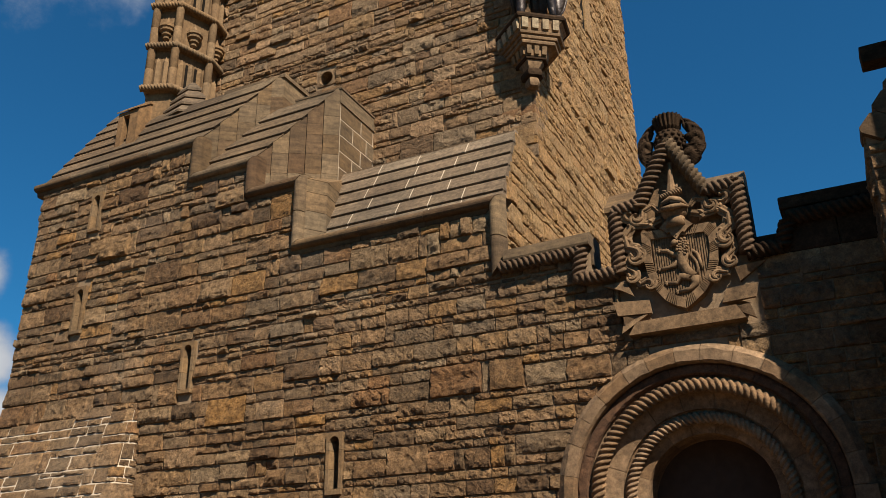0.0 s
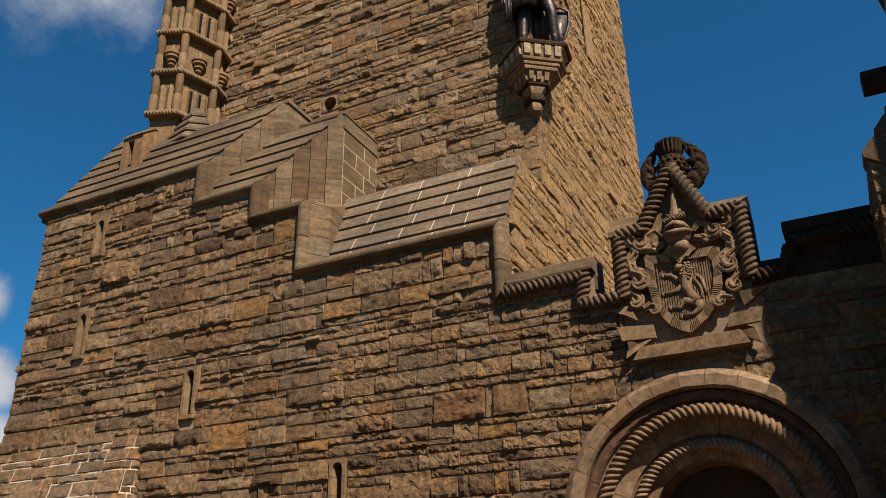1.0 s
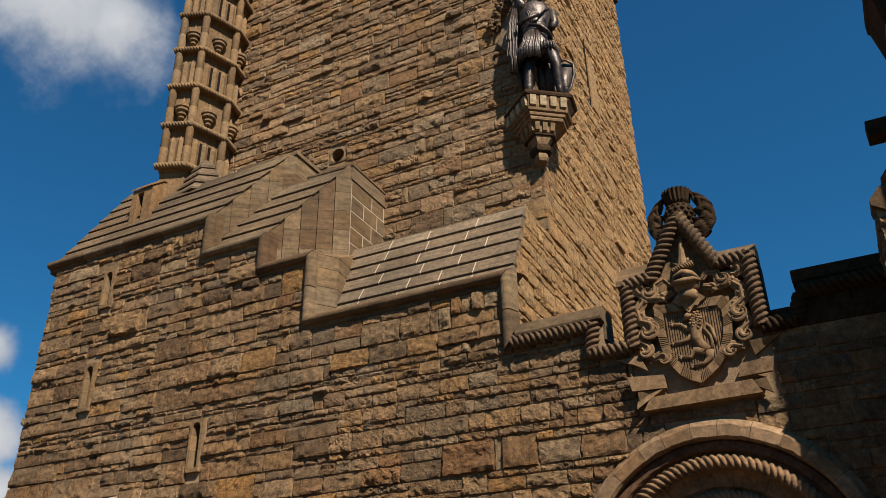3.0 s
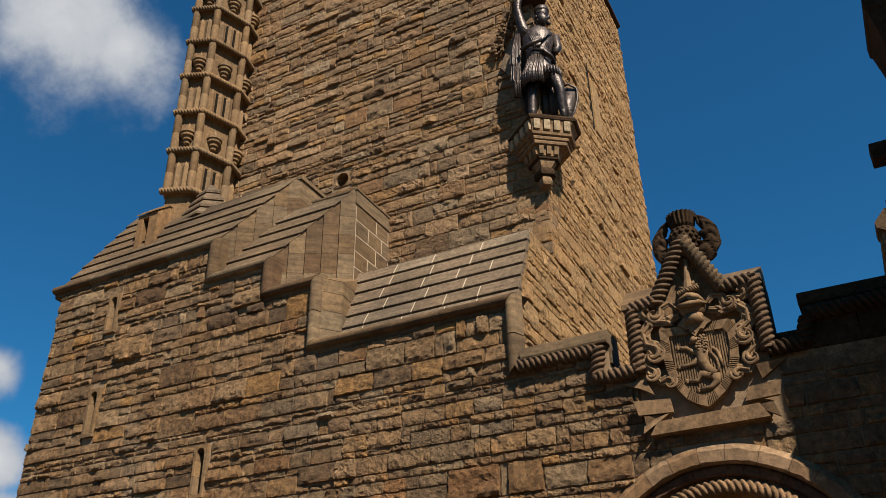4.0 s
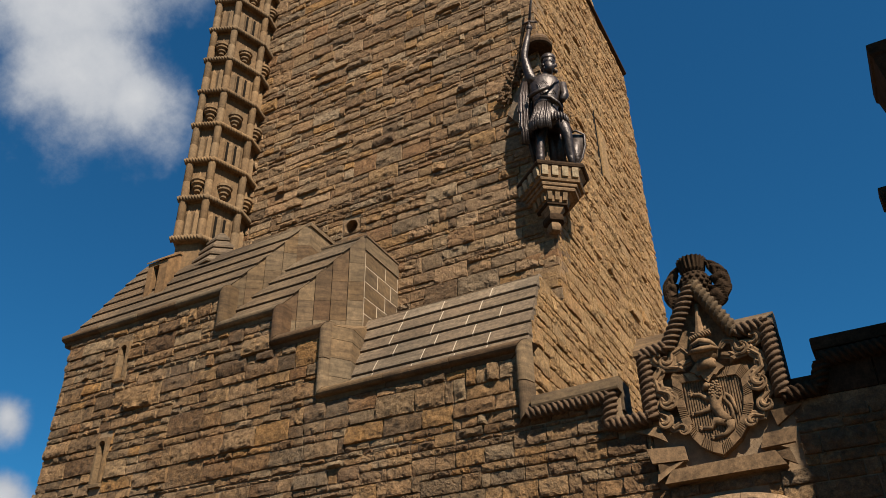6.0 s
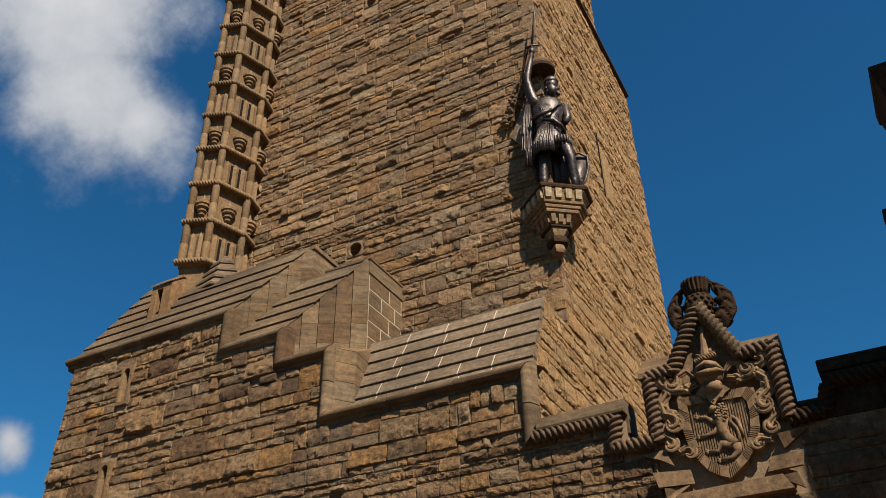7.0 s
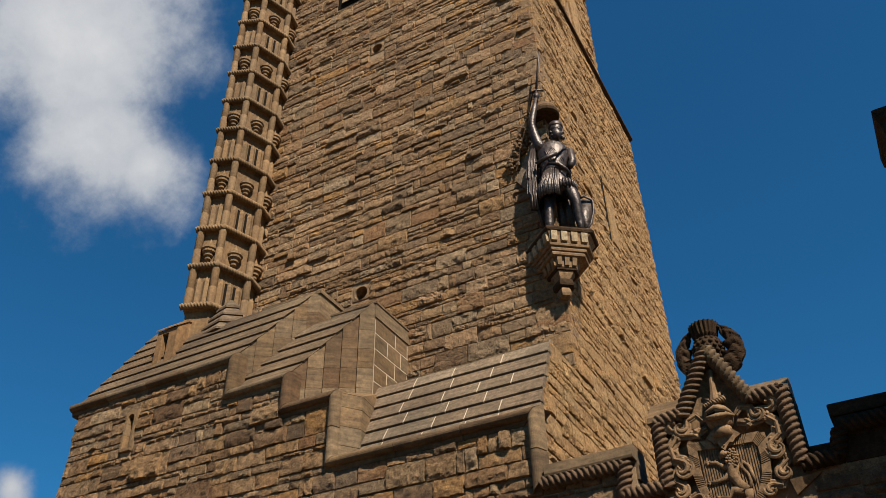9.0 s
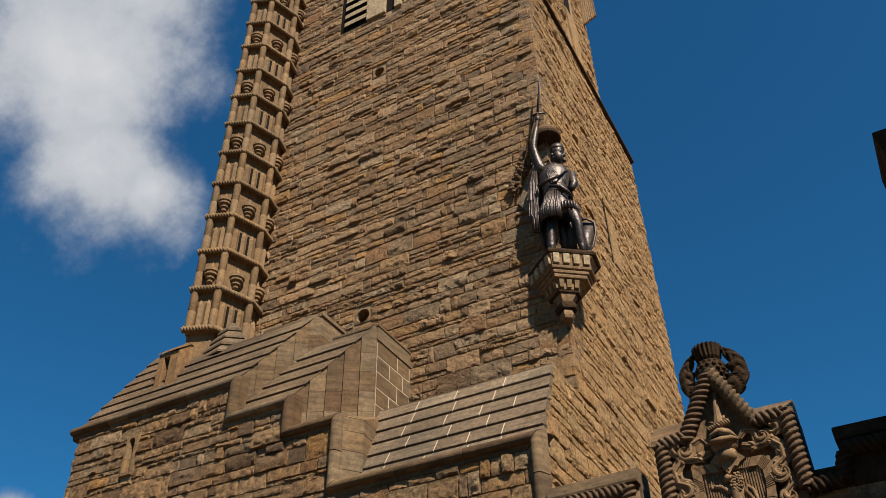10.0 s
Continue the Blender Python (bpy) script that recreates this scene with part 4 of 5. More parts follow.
q.prism([(x, 0.52, z) for x, z in [(ARCH_X + 2.2, 0)] + arc + [(ARCH_X - 2.2, 0), (ARCH_X - 1.285, 0)] + arc2[::-1] + [(ARCH_X + 1.285, 0)]], (0, 0.76, 0))
part("arch_core", q, m_joint, arch)
link("wall_passage", pas, m_dark, label="shade of the archway behind the archway", category="passage", kind="structure")

# ---- heraldic panel ----
crest = thing("heraldic_panel", (-2.1, 0, 5.5), "carved sandstone coat of arms framed by a stone rope", "coat of arms")
m = Mesh()
m.prism([(x, 0.03, z) for x, z in [(-3.2, 5.5), (-1.0, 5.5), (-1.0, 7.72), (-1.62, 7.72), (-2.12, 8.66), (-2.66, 7.72), (-3.2, 7.62)]], (0, 0.55, 0))
part("backing", m, m_carve, crest)
for x0, x1, z0, z1 in ((-3.26, -2.58, 7.82, 8.15), (-1.66, -0.99, 7.86, 8.1)):
    m = Mesh()
    m.add([(x0, -0.12, z0 - 0.1), (x1, -0.12, z0 - 0.1), (x1, 0.5, z0 - 0.1), (x0, 0.5, z0 - 0.1), (x0, -0.1, z0), (x1, -0.1, z0), (x1, 0.32, z1 + 0.08), (x0, 0.32, z1 + 0.08), (x1, 0.5, z1 + 0.08), (x0, 0.5, z1 + 0.08)],
          [(0, 1, 5, 4), (4, 5, 6, 7), (7, 6, 8, 9), (1, 2, 8, 6, 5), (0, 4, 7, 9, 3), (2, 3, 9, 8), (0, 3, 2, 1)])
    part("cap_stone", m, m_tan, crest)
# pier on the shaded side, darkened by its colour
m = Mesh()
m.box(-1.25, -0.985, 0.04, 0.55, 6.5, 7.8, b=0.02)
part("side_pier", m, m_old_shade, crest)
m_rope = stone_mat("weathered rope stone", [(0.10, 0.058, 0.030), (0.10, 0.058, 0.030)], False, blotch=0.7, bump=0.35)
FRAME = [[(-5.2, -0.1, 7.10), (-3.72, -0.1, 7.13)], [(-3.72, -0.1, 7.2), (-3.80, -0.1, 6.66), (-3.6, -0.1, 6.62), (-3.12, -0.12, 6.64)],
         [(-3.1, -0.12, 6.58), (-3.09, -0.12, 7.67)], [(-3.12, -0.12, 7.69), (-2.68, -0.12, 7.76)], [(-2.7, -0.12, 7.70), (-2.11, -0.14, 8.76)],
         [(-2.10, -0.14, 8.78), (-1.57, -0.12, 7.72)], [(-1.6, -0.12, 7.76), (-1.12, -0.12, 7.78)], [(-1.12, -0.12, 7.82), (-1.1, -0.12, 6.58)], [(-1.12, -0.1, 6.58), (-0.60, -0.1, 6.60)], [(-0.60, -0.1, 6.58), (-0.47, -0.1, 6.98)], [(-0.47, -0.1, 7.02), (0.72, -0.1, 7.06)]]
# the last three lengths take a darker colour for the shade they lie in
for pts in FRAME:
    m = Mesh()
    rope(m, pts, 0.105, 3, 0.31)
    part("rope_frame", m, m_tan if pts is FRAME[5] else m_old_shade if pts in FRAME[8:] else m_rope, crest, "weathered grey-brown stone rope")

SHIELD = [(-2.68, 7.23), (-2.1, 7.20), (-1.51, 7.18), (-1.50, 6.86), (-1.54, 6.56), (-1.65, 6.26), (-1.83, 6.02), (-2.13, 5.82), (-2.39, 5.98), (-2.56, 6.22), (-2.66, 6.54), (-2.69, 6.86)]


def scaled(poly, k, c=(-2.1, 6.66)):
    return [(c[0] + (x - c[0]) * k, c[1] + (z - c[1]) * k) for x, z in poly]


m = Mesh()
m.prism([(x, -0.10, z) for x, z in SHIELD], (0, 0.15, 0))
shield = part("shield", m, m_carve, crest)
# border of alternating smooth and ribbed blocks


def resample(poly, n):
    pts = [Vector((x, z, 0)) for x, z in poly] + [Vector((*poly[0], 0))]
    seg = [(b - a).length for a, b in zip(pts, pts[1:])]
    out, total = [], sum(seg)
    for k in range(n):
        d = total * k / n
        for a, b, l in zip(pts, pts[1:], seg):
            if d <= l:
                out.append(a.lerp(b, d / l))
                break
            d -= l
    return out


NB = 24
outer, inner = resample(SHIELD, NB), resample(scaled(SHIELD, 0.77, (-2.1, 6.57)), NB)
for k in range(NB):
    a, b, ia, ib = outer[k], outer[(k + 1) % NB], inner[k], inner[(k + 1) % NB]
    q = Mesh()
    if k % 2:
        q.prism([(p.x, -0.165, p.y) for p in (a.lerp(b, 0.04), a.lerp(b, 0.96), ia.lerp(ib, 0.96), ia.lerp(ib, 0.04))], (0, 0.1, 0))
    else:
        q.prism([(p.x, -0.125, p.y) for p in (a.lerp(b, 0.02), a.lerp(b, 0.98), ia.lerp(ib, 0.98), ia.lerp(ib, 0.02))], (0, 0.06, 0))
        for j in range(5):
            f0, f1 = j / 5 + 0.03, j / 5 + 0.13
            p0, p1, q0, q1 = a.lerp(b, f0), ia.lerp(ib, f0), a.lerp(b, f1), ia.lerp(ib, f1)
            q.prism([(p.x, -0.16, p.y) for p in (p0, p1, q1, q0)], (0, 0.08, 0))
    part("border_block", q, m_carve, shield)
q = Mesh()
for k in range(22):
    x = -2.51 + 0.82 * k / 21
    zt = 7.10
    w = abs(x + 2.12) / 0.46
    zb = 6.0 + 0.55 * w ** 2.2
    q.box(x - 0.010, x + 0.010, -0.125, -0.09, zb, zt)
part("field_ribs", q, m_carve, shield)
# rampant lion in relief
lion = Mesh()
Y = -0.135


def limb(pts, radii, n=10):
    lion.tube([(x, Y, z) for x, z in pts], radii, n, flat=0.75)


limb([(-2.08, 6.90), (-2.07, 6.74), (-2.10, 6.60), (-2.04, 6.46), (-1.96, 6.33)], [0.06, 0.10, 0.085, 0.075, 0.09])
limb([(-2.10, 6.76), (-2.20, 6.74), (-2.29, 6.83), (-2.40, 6.85)], [0.055, 0.042, 0.032, 0.03])
limb([(-2.12, 6.66), (-2.20, 6.57), (-2.30, 6.55), (-2.43, 6.54)], [0.055, 0.042, 0.032, 0.03])
limb([(-1.98, 6.34), (-2.14, 6.37), (-2.20, 6.27), (-2.34, 6.29)], [0.085, 0.06, 0.034, 0.03])
limb([(-1.94, 6.33), (-1.93, 6.22), (-2.02, 6.14), (-2.19, 6.12)], [0.085, 0.06, 0.036, 0.03])
limb([(-1.90, 6.34), (-1.86, 6.46), (-1.88, 6.58), (-1.95, 6.70), (-1.91, 6.77), (-1.85, 6.70), (-1.81, 6.53), (-1.80, 6.42)], [0.026, 0.024, 0.024, 0.026, 0.03, 0.03, 0.026, 0.01])
for px_, pz_ in ((-2.41, 6.86), (-2.44, 6.54), (-2.35, 6.29), (-2.20, 6.12)):     # splayed paws
    for da in (-0.8, 0, 0.8):
        limb([(px_, pz_), (px_ - 0.055 * math.cos(da), pz_ + 0.055 * math.sin(da))], [0.024, 0.012], 6)
lion.ball((-2.16, Y - 0.02, 6.94), (0.075, 0.06, 0.06), 10, None, 0.3, 3)
limb([(-2.18, 6.93), (-2.25, 6.90)], [0.045, 0.025])
for k in range(26):
    a = 2.4 * k
    lion.ball((-2.05 + 0.10 * math.cos(a) * (0.25 + 0.75 * k / 26), Y - 0.05, 6.85 + 0.15 * math.sin(a) * (0.3 + 0.7 * k / 26)), (0.03, 0.03, 0.028), 6)
part("lion", lion, m_carve, shield, smooth=True)
# helm with an open visor, wreath and spike, lambrequin
m = Mesh()
m.ball((-2.11, -0.12, 7.53), (0.215, 0.22, 0.23), 18)
m.tube([(-2.11, -0.12, 7.36), (-2.11, -0.14, 7.20)], [0.15, 0.17], 16)
part("helm", m, m_carve, crest, smooth=True)
m = Mesh()
for z0, lift in ((7.585, 0.055), (7.50, -0.05)):     # brow and beak of the visor
    m.tube([(-2.345, -0.16, 7.53), (-2.25, -0.30, z0), (-2.11, -0.37, z0 + lift * 0.6), (-1.97, -0.31, z0), (-1.875, -0.16, 7.52)], [0.02, 0.042, 0.05, 0.042, 0.02], 10)
part("visor", m, m_carve, crest, smooth=True)
# solid near-black bar drawn as the shade in the eye slot
m = Mesh()
m.tube([(-2.31, -0.20, 7.535), (-2.22, -0.315, 7.545), (-2.11, -0.36, 7.55), (-2.0, -0.32, 7.54), (-1.91, -0.20, 7.53)], [0.006, 0.040, 0.052, 0.040, 0.006], 10)
part("visor_slot", m, m_void, crest, "dark eye slot of the helm")
m = Mesh()
rope(m, [(-2.28, -0.16, 7.77), (-2.11, -0.19, 7.80), (-1.95, -0.16, 7.83)], 0.045, 3, 0.12, 12)
part("wreath", m, m_carve, crest)
m = Mesh()
m.tube([(-2.12, -0.12, 7.80), (-2.11, -0.13, 8.02), (-2.10, -0.10, 8.30), (-2.10, -0.04, 8.40)], [0.10, 0.055, 0.032, 0.05], 8)
for k in range(5):
    a = radians(25 + 130 * k / 4)
    m.tube([(-2.1, -0.1, 7.80), (-2.1 + 0.12 * math.cos(a), -0.13, 7.82 + 0.12 * math.sin(a)), (-2.1 + 0.19 * math.cos(a), -0.10, 7.84 + 0.2 * math.sin(a))], [0.04, 0.035, 0.006], 6)
part("spike", m, m_carve, crest)
m = Mesh()
hem = [(-2.37, 7.22), (-2.30, 7.17), (-2.26, 7.11), (-2.22, 7.13), (-2.18, 7.05), (-2.12, 6.98), (-2.07, 7.05), (-2.02, 7.10), (-1.98, 7.08), (-1.93, 7.14), (-1.84, 7.19)]
m.prism([(x, -0.2, z) for x, z in [(-1.98, 7.33), (-2.24, 7.35)] + hem], (0, 0.09, 0))
for x, z in ((-2.24, 7.22), (-2.12, 7.24), (-2.0, 7.22), (-2.18, 7.14), (-2.06, 7.14), (-2.12, 7.06)):      # raised spots
    m.ball((x, -0.2, z), (0.018, 0.02, 0.018), 6)
part("cloth", m, m_carve, crest)


def acanthus(path, width, seed):
    """A curling leaf: a tapering stem that ends in a spiral, with pointed lobes along it."""
    m = Mesh()
    rg = np.random.default_rng(seed)
    pts = [Vector((x, -0.10, z)) for x, z in path]
    # spiral at the end
    d = (pts[-1] - pts[-2]).normalized()
    side = Vector((-d.z, 0, d.x))
    s = 1 if (pts[-1] - pts[-2]).cross(pts[-2] - pts[-3]).y < 0 else -1
    c, r = pts[-1] + side * s * width * 1.3, width * 1.3
    a0 = math.atan2((pts[-1] - c).z, (pts[-1] - c).x)
    turn = 5.2 * (1 if (side * s).cross(d).y > 0 else -1)
    for k in range(1, 13):
        f = k / 12
        pts.append(c + Vector((math.cos(a0 + turn * f), 0, math.sin(a0 + turn * f))) * r * (1 - 0.72 * f) + Vector((0, -0.07 * f, 0)))
    fine = []
    for a, b in zip(pts, pts[1:]):
        fine += [a.lerp(b, t / 3) for t in range(3)]
    n = len(fine)
    for k in range(3, int(n * 0.6), 4) if width > 0.07 else ():        # pointed lobes along both edges
        t_ = (fine[k + 1] - fine[k - 1]).normalized()
        for sd in (-1, 1):
            o = (Vector((-t_.z, 0, t_.x)) * sd * 0.8 - t_ * 0.75) * width * (0.9 + 0.3 * rg.random())
            m.tube([fine[k], fine[k] + o * 0.55 + Vector((0, -0.035, 0)), fine[k] + o * 1.25 + Vector((0, -0.01, 0))], [width * 0.5, width * 0.42, 0.006], 6)
    m.tube(fine, [width * (0.5 + 0.6 * math.sin(math.pi * min(1, k / n * 1.25))) for k in range(n)], 20, 5, 0.5, 0.0, 0.75)
    part("mantling", m, m_carve, crest)


LEAVES = [[(-2.34, 7.42), (-2.55, 7.36), (-2.80, 7.40), (-2.95, 7.22), (-2.92, 7.02), (-2.78, 6.95)], [(-2.36, 7.55), (-2.46, 7.68), (-2.62, 7.62), (-2.64, 7.5)],
          [(-2.55, 7.38), (-2.72, 7.52), (-2.84, 7.5)], [(-2.78, 6.96), (-2.92, 6.86), (-2.98, 6.68), (-2.86, 6.58)], [(-2.84, 6.66), (-2.86, 6.48), (-2.78, 6.36), (-2.68, 6.40)],
          [(-1.86, 7.42), (-1.66, 7.36), (-1.44, 7.42), (-1.30, 7.28), (-1.30, 7.08), (-1.44, 6.98)], [(-1.86, 7.55), (-1.76, 7.66), (-1.62, 7.62), (-1.62, 7.5)],
          [(-1.64, 7.40), (-1.50, 7.56), (-1.36, 7.52)], [(-1.44, 7.02), (-1.30, 6.86), (-1.28, 6.68), (-1.40, 6.58)], [(-1.36, 6.66), (-1.36, 6.46), (-1.44, 6.32), (-1.56, 6.36)]]
for k, path in enumerate(LEAVES):
    acanthus(path, 0.095 if k in (0, 5) else 0.07, 40 + k)


def ribbon(pts, t=0.07, y0=-0.02, y1=-0.2, name="ribbon"):
    """A folded stone band: a slab whose face leans outwards at one end."""
    q = Mesh()
    n = len(pts)
    fr = [Vector((x, y0 + (y1 - y0) * w, z)) for x, z, w in pts]
    q.add(fr + [p + Vector((0, t, 0)) for p in fr], [tuple(range(n)), tuple(range(2 * n - 1, n - 1, -1))] + [(k, n + k, n + (k + 1) % n, (k + 1) % n) for k in range(n)])
    part(name, q, m_carve, crest)


ribbon([(-3.42, 6.46, 0.2), (-3.02, 6.46, 0.5), (-2.90, 6.16, 1.0), (-3.1, 6.3, 0.7)])
ribbon([(-3.24, 6.10, 1.0), (-2.68, 6.08, 0.5), (-2.66, 5.86, 0.5), (-3.18, 5.86, 1.0)])
ribbon([(-3.12, 5.84, 0.3), (-2.72, 5.84, 0.6), (-3.14, 5.56, 1.0)])
ribbon([(-3.10, 5.84, 0.9), (-2.70, 5.84, 0.2), (-2.9, 5.6, 0.1), (-3.1, 5.58, 0.5)])
ribbon([(-1.32, 6.36, 0.9), (-0.86, 6.44, 0.2), (-1.28, 6.16, 0.3)])
ribbon([(-1.50, 6.06, 0.5), (-1.02, 6.06, 1.0), (-1.08, 5.84, 1.0), (-1.58, 5.85, 0.5)])
ribbon([(-1.48, 5.76, 0.4), (-1.18, 5.76, 0.9), (-1.12, 5.52, 1.0)])
m = Mesh()
m.prism([(x, -0.2, z) for x, z in ((-3.04, 5.52), (-1.26, 5.54), (-1.38, 5.76), (-2.9, 5.72))], (0, 0.2, 0))
part("scroll", m, m_carve, crest)

# ledge stone over the rope beside the panel
m = Mesh()
prof = [(-0.2, 7.2), (-0.21, 7.24), (-0.16, 7.42), (-0.05, 7.46), (0.5, 7.46), (0.5, 6.9), (0.02, 6.9), (0.02, 7.2)]
m.sweep([[(x, y, z + dz) for y, z in prof] for x, dz in ((-5.1, -0.03), (-3.56, 0.0))])
link("ledge_stone", m, m_tan, label="sloping ledge stone above the rope moulding", category="coping", kind="structure")
m = Mesh()
m.box(-3.6, -3.2, -0.02, 0.5, 6.4, 6.72, b=0.02)
link("ledge_stone", m, m_tan, label="low ledge stone between rope and coat of arms", category="coping", kind="structure")

# ---- thistle finial ----
TZ = -0.02
thistle = thing("thistle_finial", (-2.04, 0.2, 8.4), "weathered stone thistle finial with two curling leaves", "finial")
T = Vector((-2.09, 0.2, 0))
m = Mesh()
m.lathe([(0.1, 8.35), (0.11, 8.6), (0.19, 8.72), (0.24, 8.88), (0.245, 9.0), (0.20, 9.12), (0.1, 9.16)], 16, Matrix.Translation(T + Vector((0, 0, TZ))))
for row in range(5):
    for k in range(14):
        a = 2 * math.pi * (k + 0.5 * (row % 2)) / 14
        z = 8.75 + 0.085 * row
        r = (0.20, 0.235, 0.245, 0.235, 0.19)[row]
        m.ball(T + Vector((r * math.cos(a), r * math.sin(a), z + TZ)), (0.04, 0.045, 0.04), 6)
part("bulb", m, m_old_shade, thistle, smooth=True)
m = Mesh()
ring = []
for h, r, am in ((9.1, 0.13, 0.0), (9.2, 0.20, 0.012), (9.32, 0.225, 0.016), (9.42, 0.245, 0.018)):
    flute = [(2 * math.pi * k / 96, r + am * math.cos(20 * 2 * math.pi * k / 96)) for k in range(96)]
    ring.append([T + Vector((q * math.cos(a), q * math.sin(a), h + TZ)) for a, q in flute])
m.sweep(ring)
part("crown", m, m_old_shade, thistle)
def thistle_leaf(s):
    """A broad curling leaf with ragged points on both edges, ribbed and hollowed."""
    m = Mesh()
    nf, nr = 44, 9
    saw = lambda q: q - math.floor(q)
    rows = []
    for i in range(nf + 1):
        f = i / nf
        a = radians(-90 + s * (2 + 158 * f))
        w = (0.78 if s > 0 else 0.66) * math.sin(math.pi * min(1, 0.3 + f * 0.72)) ** 0.8
        mid = 0.42 + 0.015 * math.sin(7 * f)
        ro = mid + 0.24 * w * (1 + 0.12 * (saw(f * 6.5) - 0.5)) + 0.01
        ri = mid - (0.20 - 0.06 * f) * w * (1 + 1.1 * (saw(f * 4.3 + 0.3) - 0.5)) - 0.01
        front_, back_ = [], []
        for j in range(nr + 1):
            v = j / nr
            r = ri + (ro - ri) * v
            y = -0.05 * math.sin(math.pi * v) * (0.5 + w) - 0.03 * abs(math.cos(math.pi * (f * 6.5 + abs(v - 0.5) * 1.6))) - 0.05 * abs(v - 0.5) * (0.5 + 0.5 * math.sin(f * 23))
            p = T + Vector((r * math.cos(a), y, 8.95 + r * math.sin(a)))
            front_.append(p)
            back_.append(p + Vector((0, 0.07 + 0.05 * math.sin(math.pi * v), 0)))
        rows.append(front_ + back_[::-1])
    m.sweep(rows)
    part("leaf", m, m_old_shade, thistle)


thistle_leaf(-1)
thistle_leaf(1)

# ---- parapet ----
par = thing("parapet", (-0.57, 0, 6.8), "dark stone parapet merlon beside the coat of arms", "parapet", kind="structure")
# dark weathered stones, their colour deepened further for the lodge's shade
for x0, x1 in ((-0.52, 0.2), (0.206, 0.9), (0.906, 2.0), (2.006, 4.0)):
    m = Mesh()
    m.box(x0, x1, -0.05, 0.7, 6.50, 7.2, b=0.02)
    part("stone", m, m_old_shade, par)
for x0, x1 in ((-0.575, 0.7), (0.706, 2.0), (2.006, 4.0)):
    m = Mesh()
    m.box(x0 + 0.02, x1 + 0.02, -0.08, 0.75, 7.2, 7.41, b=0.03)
    part("cap_stone", m, m_old_shade, par)

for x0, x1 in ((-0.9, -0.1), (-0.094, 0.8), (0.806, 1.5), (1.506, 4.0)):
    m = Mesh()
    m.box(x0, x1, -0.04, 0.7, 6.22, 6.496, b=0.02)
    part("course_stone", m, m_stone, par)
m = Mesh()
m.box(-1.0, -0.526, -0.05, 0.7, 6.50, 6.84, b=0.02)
part("sill_stone", m, m_old_shade, par)

# ---- statue bracket ----
BR = Vector((TOWER_X, TOWER_Y, 0))
bracket = thing("statue_bracket", (BR.x, BR.y, 12.6), "moulded stone corbel bracket on the tower corner", "bracket")
PLAN = [(-0.97, 0.25), (-0.95, 0.04), (0.0, -0.76), (0.88, -0.08), (0.80, 0.5), (0.06, 1.15), (-0.25, 1.15)]


def bring(k, z):
    """The bracket's plan drawn in towards the corner by k; heights close up towards the pendant."""
    return [BR + Vector((0.06 + (x - 0.06) * k, -0.22 + (y + 0.22) * k, 14.08 - (14.2 - z) * 0.875)) for x, y in PLAN]


def tier(name, levels, mat=None, label=""):
    q = Mesh()
    q.sweep([bring(k, z) for k, z in levels])
    part(name, q, mat or m_carve, bracket, label)


tier("slab", [(0.94, 14.04), (1.0, 14.07), (1.03, 14.13), (0.98, 14.2)], m_old_shade, "weathered grey top slab")
tier("frieze", [(0.82, 13.70), (0.84, 13.94), (0.93, 14.04)])
tier("ledge", [(0.70, 13.58), (0.84, 13.60), (0.87, 13.66), (0.78, 13.71)])
tier("moulding", [(0.66, 13.45), (0.75, 13.47), (0.77, 13.53), (0.71, 13.59)])
tier("ledge", [(0.60, 13.32), (0.69, 13.34), (0.71, 13.40), (0.66, 13.46)])
tier("dentil_course", [(0.42, 13.04), (0.46, 13.27), (0.58, 13.33)])
tier("ledge", [(0.30, 12.94), (0.41, 12.96), (0.42, 13.01), (0.38, 13.05)], m_old_shade)
tier("neck", [(0.20, 12.72), (0.24, 12.78), (0.30, 12.88), (0.32, 12.95)])
tier("ring", [(0.18, 12.48), (0.27, 12.52), (0.29, 12.6), (0.27, 12.68), (0.2, 12.73)], m_old_shade)
tier("pendant", [(0.06, 12.2), (0.15, 12.23), (0.19, 12.31), (0.18, 12.41), (0.12, 12.49)])


def bracket_block(e, f0, f1, ka, za, kb, zb, out, mat):
    """A square block on one slanting face between two levels."""
    q = Mesh()
    lo, hi = bring(ka, za), bring(kb, zb)
    a0, a1, b0, b1 = lo[e].lerp(lo[e + 1], f0), lo[e].lerp(lo[e + 1], f1), hi[e].lerp(hi[e + 1], f0), hi[e].lerp(hi[e + 1], f1)
    t = (lo[e + 1] - lo[e]).normalized()
    nrm = Vector((t.y, -t.x, 0)) * out
    q.add([a0 - nrm, a1 - nrm, b1 - nrm, b0 - nrm, a0 + nrm * 0.6, a1 + nrm * 0.6, b1 + nrm, b0 + nrm],
          [(0, 1, 2, 3), (4, 7, 6, 5), (0, 4, 5, 1), (1, 5, 6, 2), (2, 6, 7, 3), (3, 7, 4, 0)])
    part("billet", q, mat, bracket)


for ka, za, kb, zb, n, out, mat_ in ((0.87, 13.735, 0.88, 14.02, 4, 0.06, m_pale), (0.47, 13.07, 0.50, 13.31, 3, 0.045, m_turret)):
    for e in (1, 2):
        for j in range(n):
            bracket_block(e, (j + 0.2) / n, (j + 0.8) / n, ka, za, kb, zb, out, mat_)

# ---- statue ----
SX, SY, SZ = -5.05, 2.46, 14.07
FWD, RGT = Vector((0.42, -0.91, 0)), Vector((0.91, 0.42, 0))


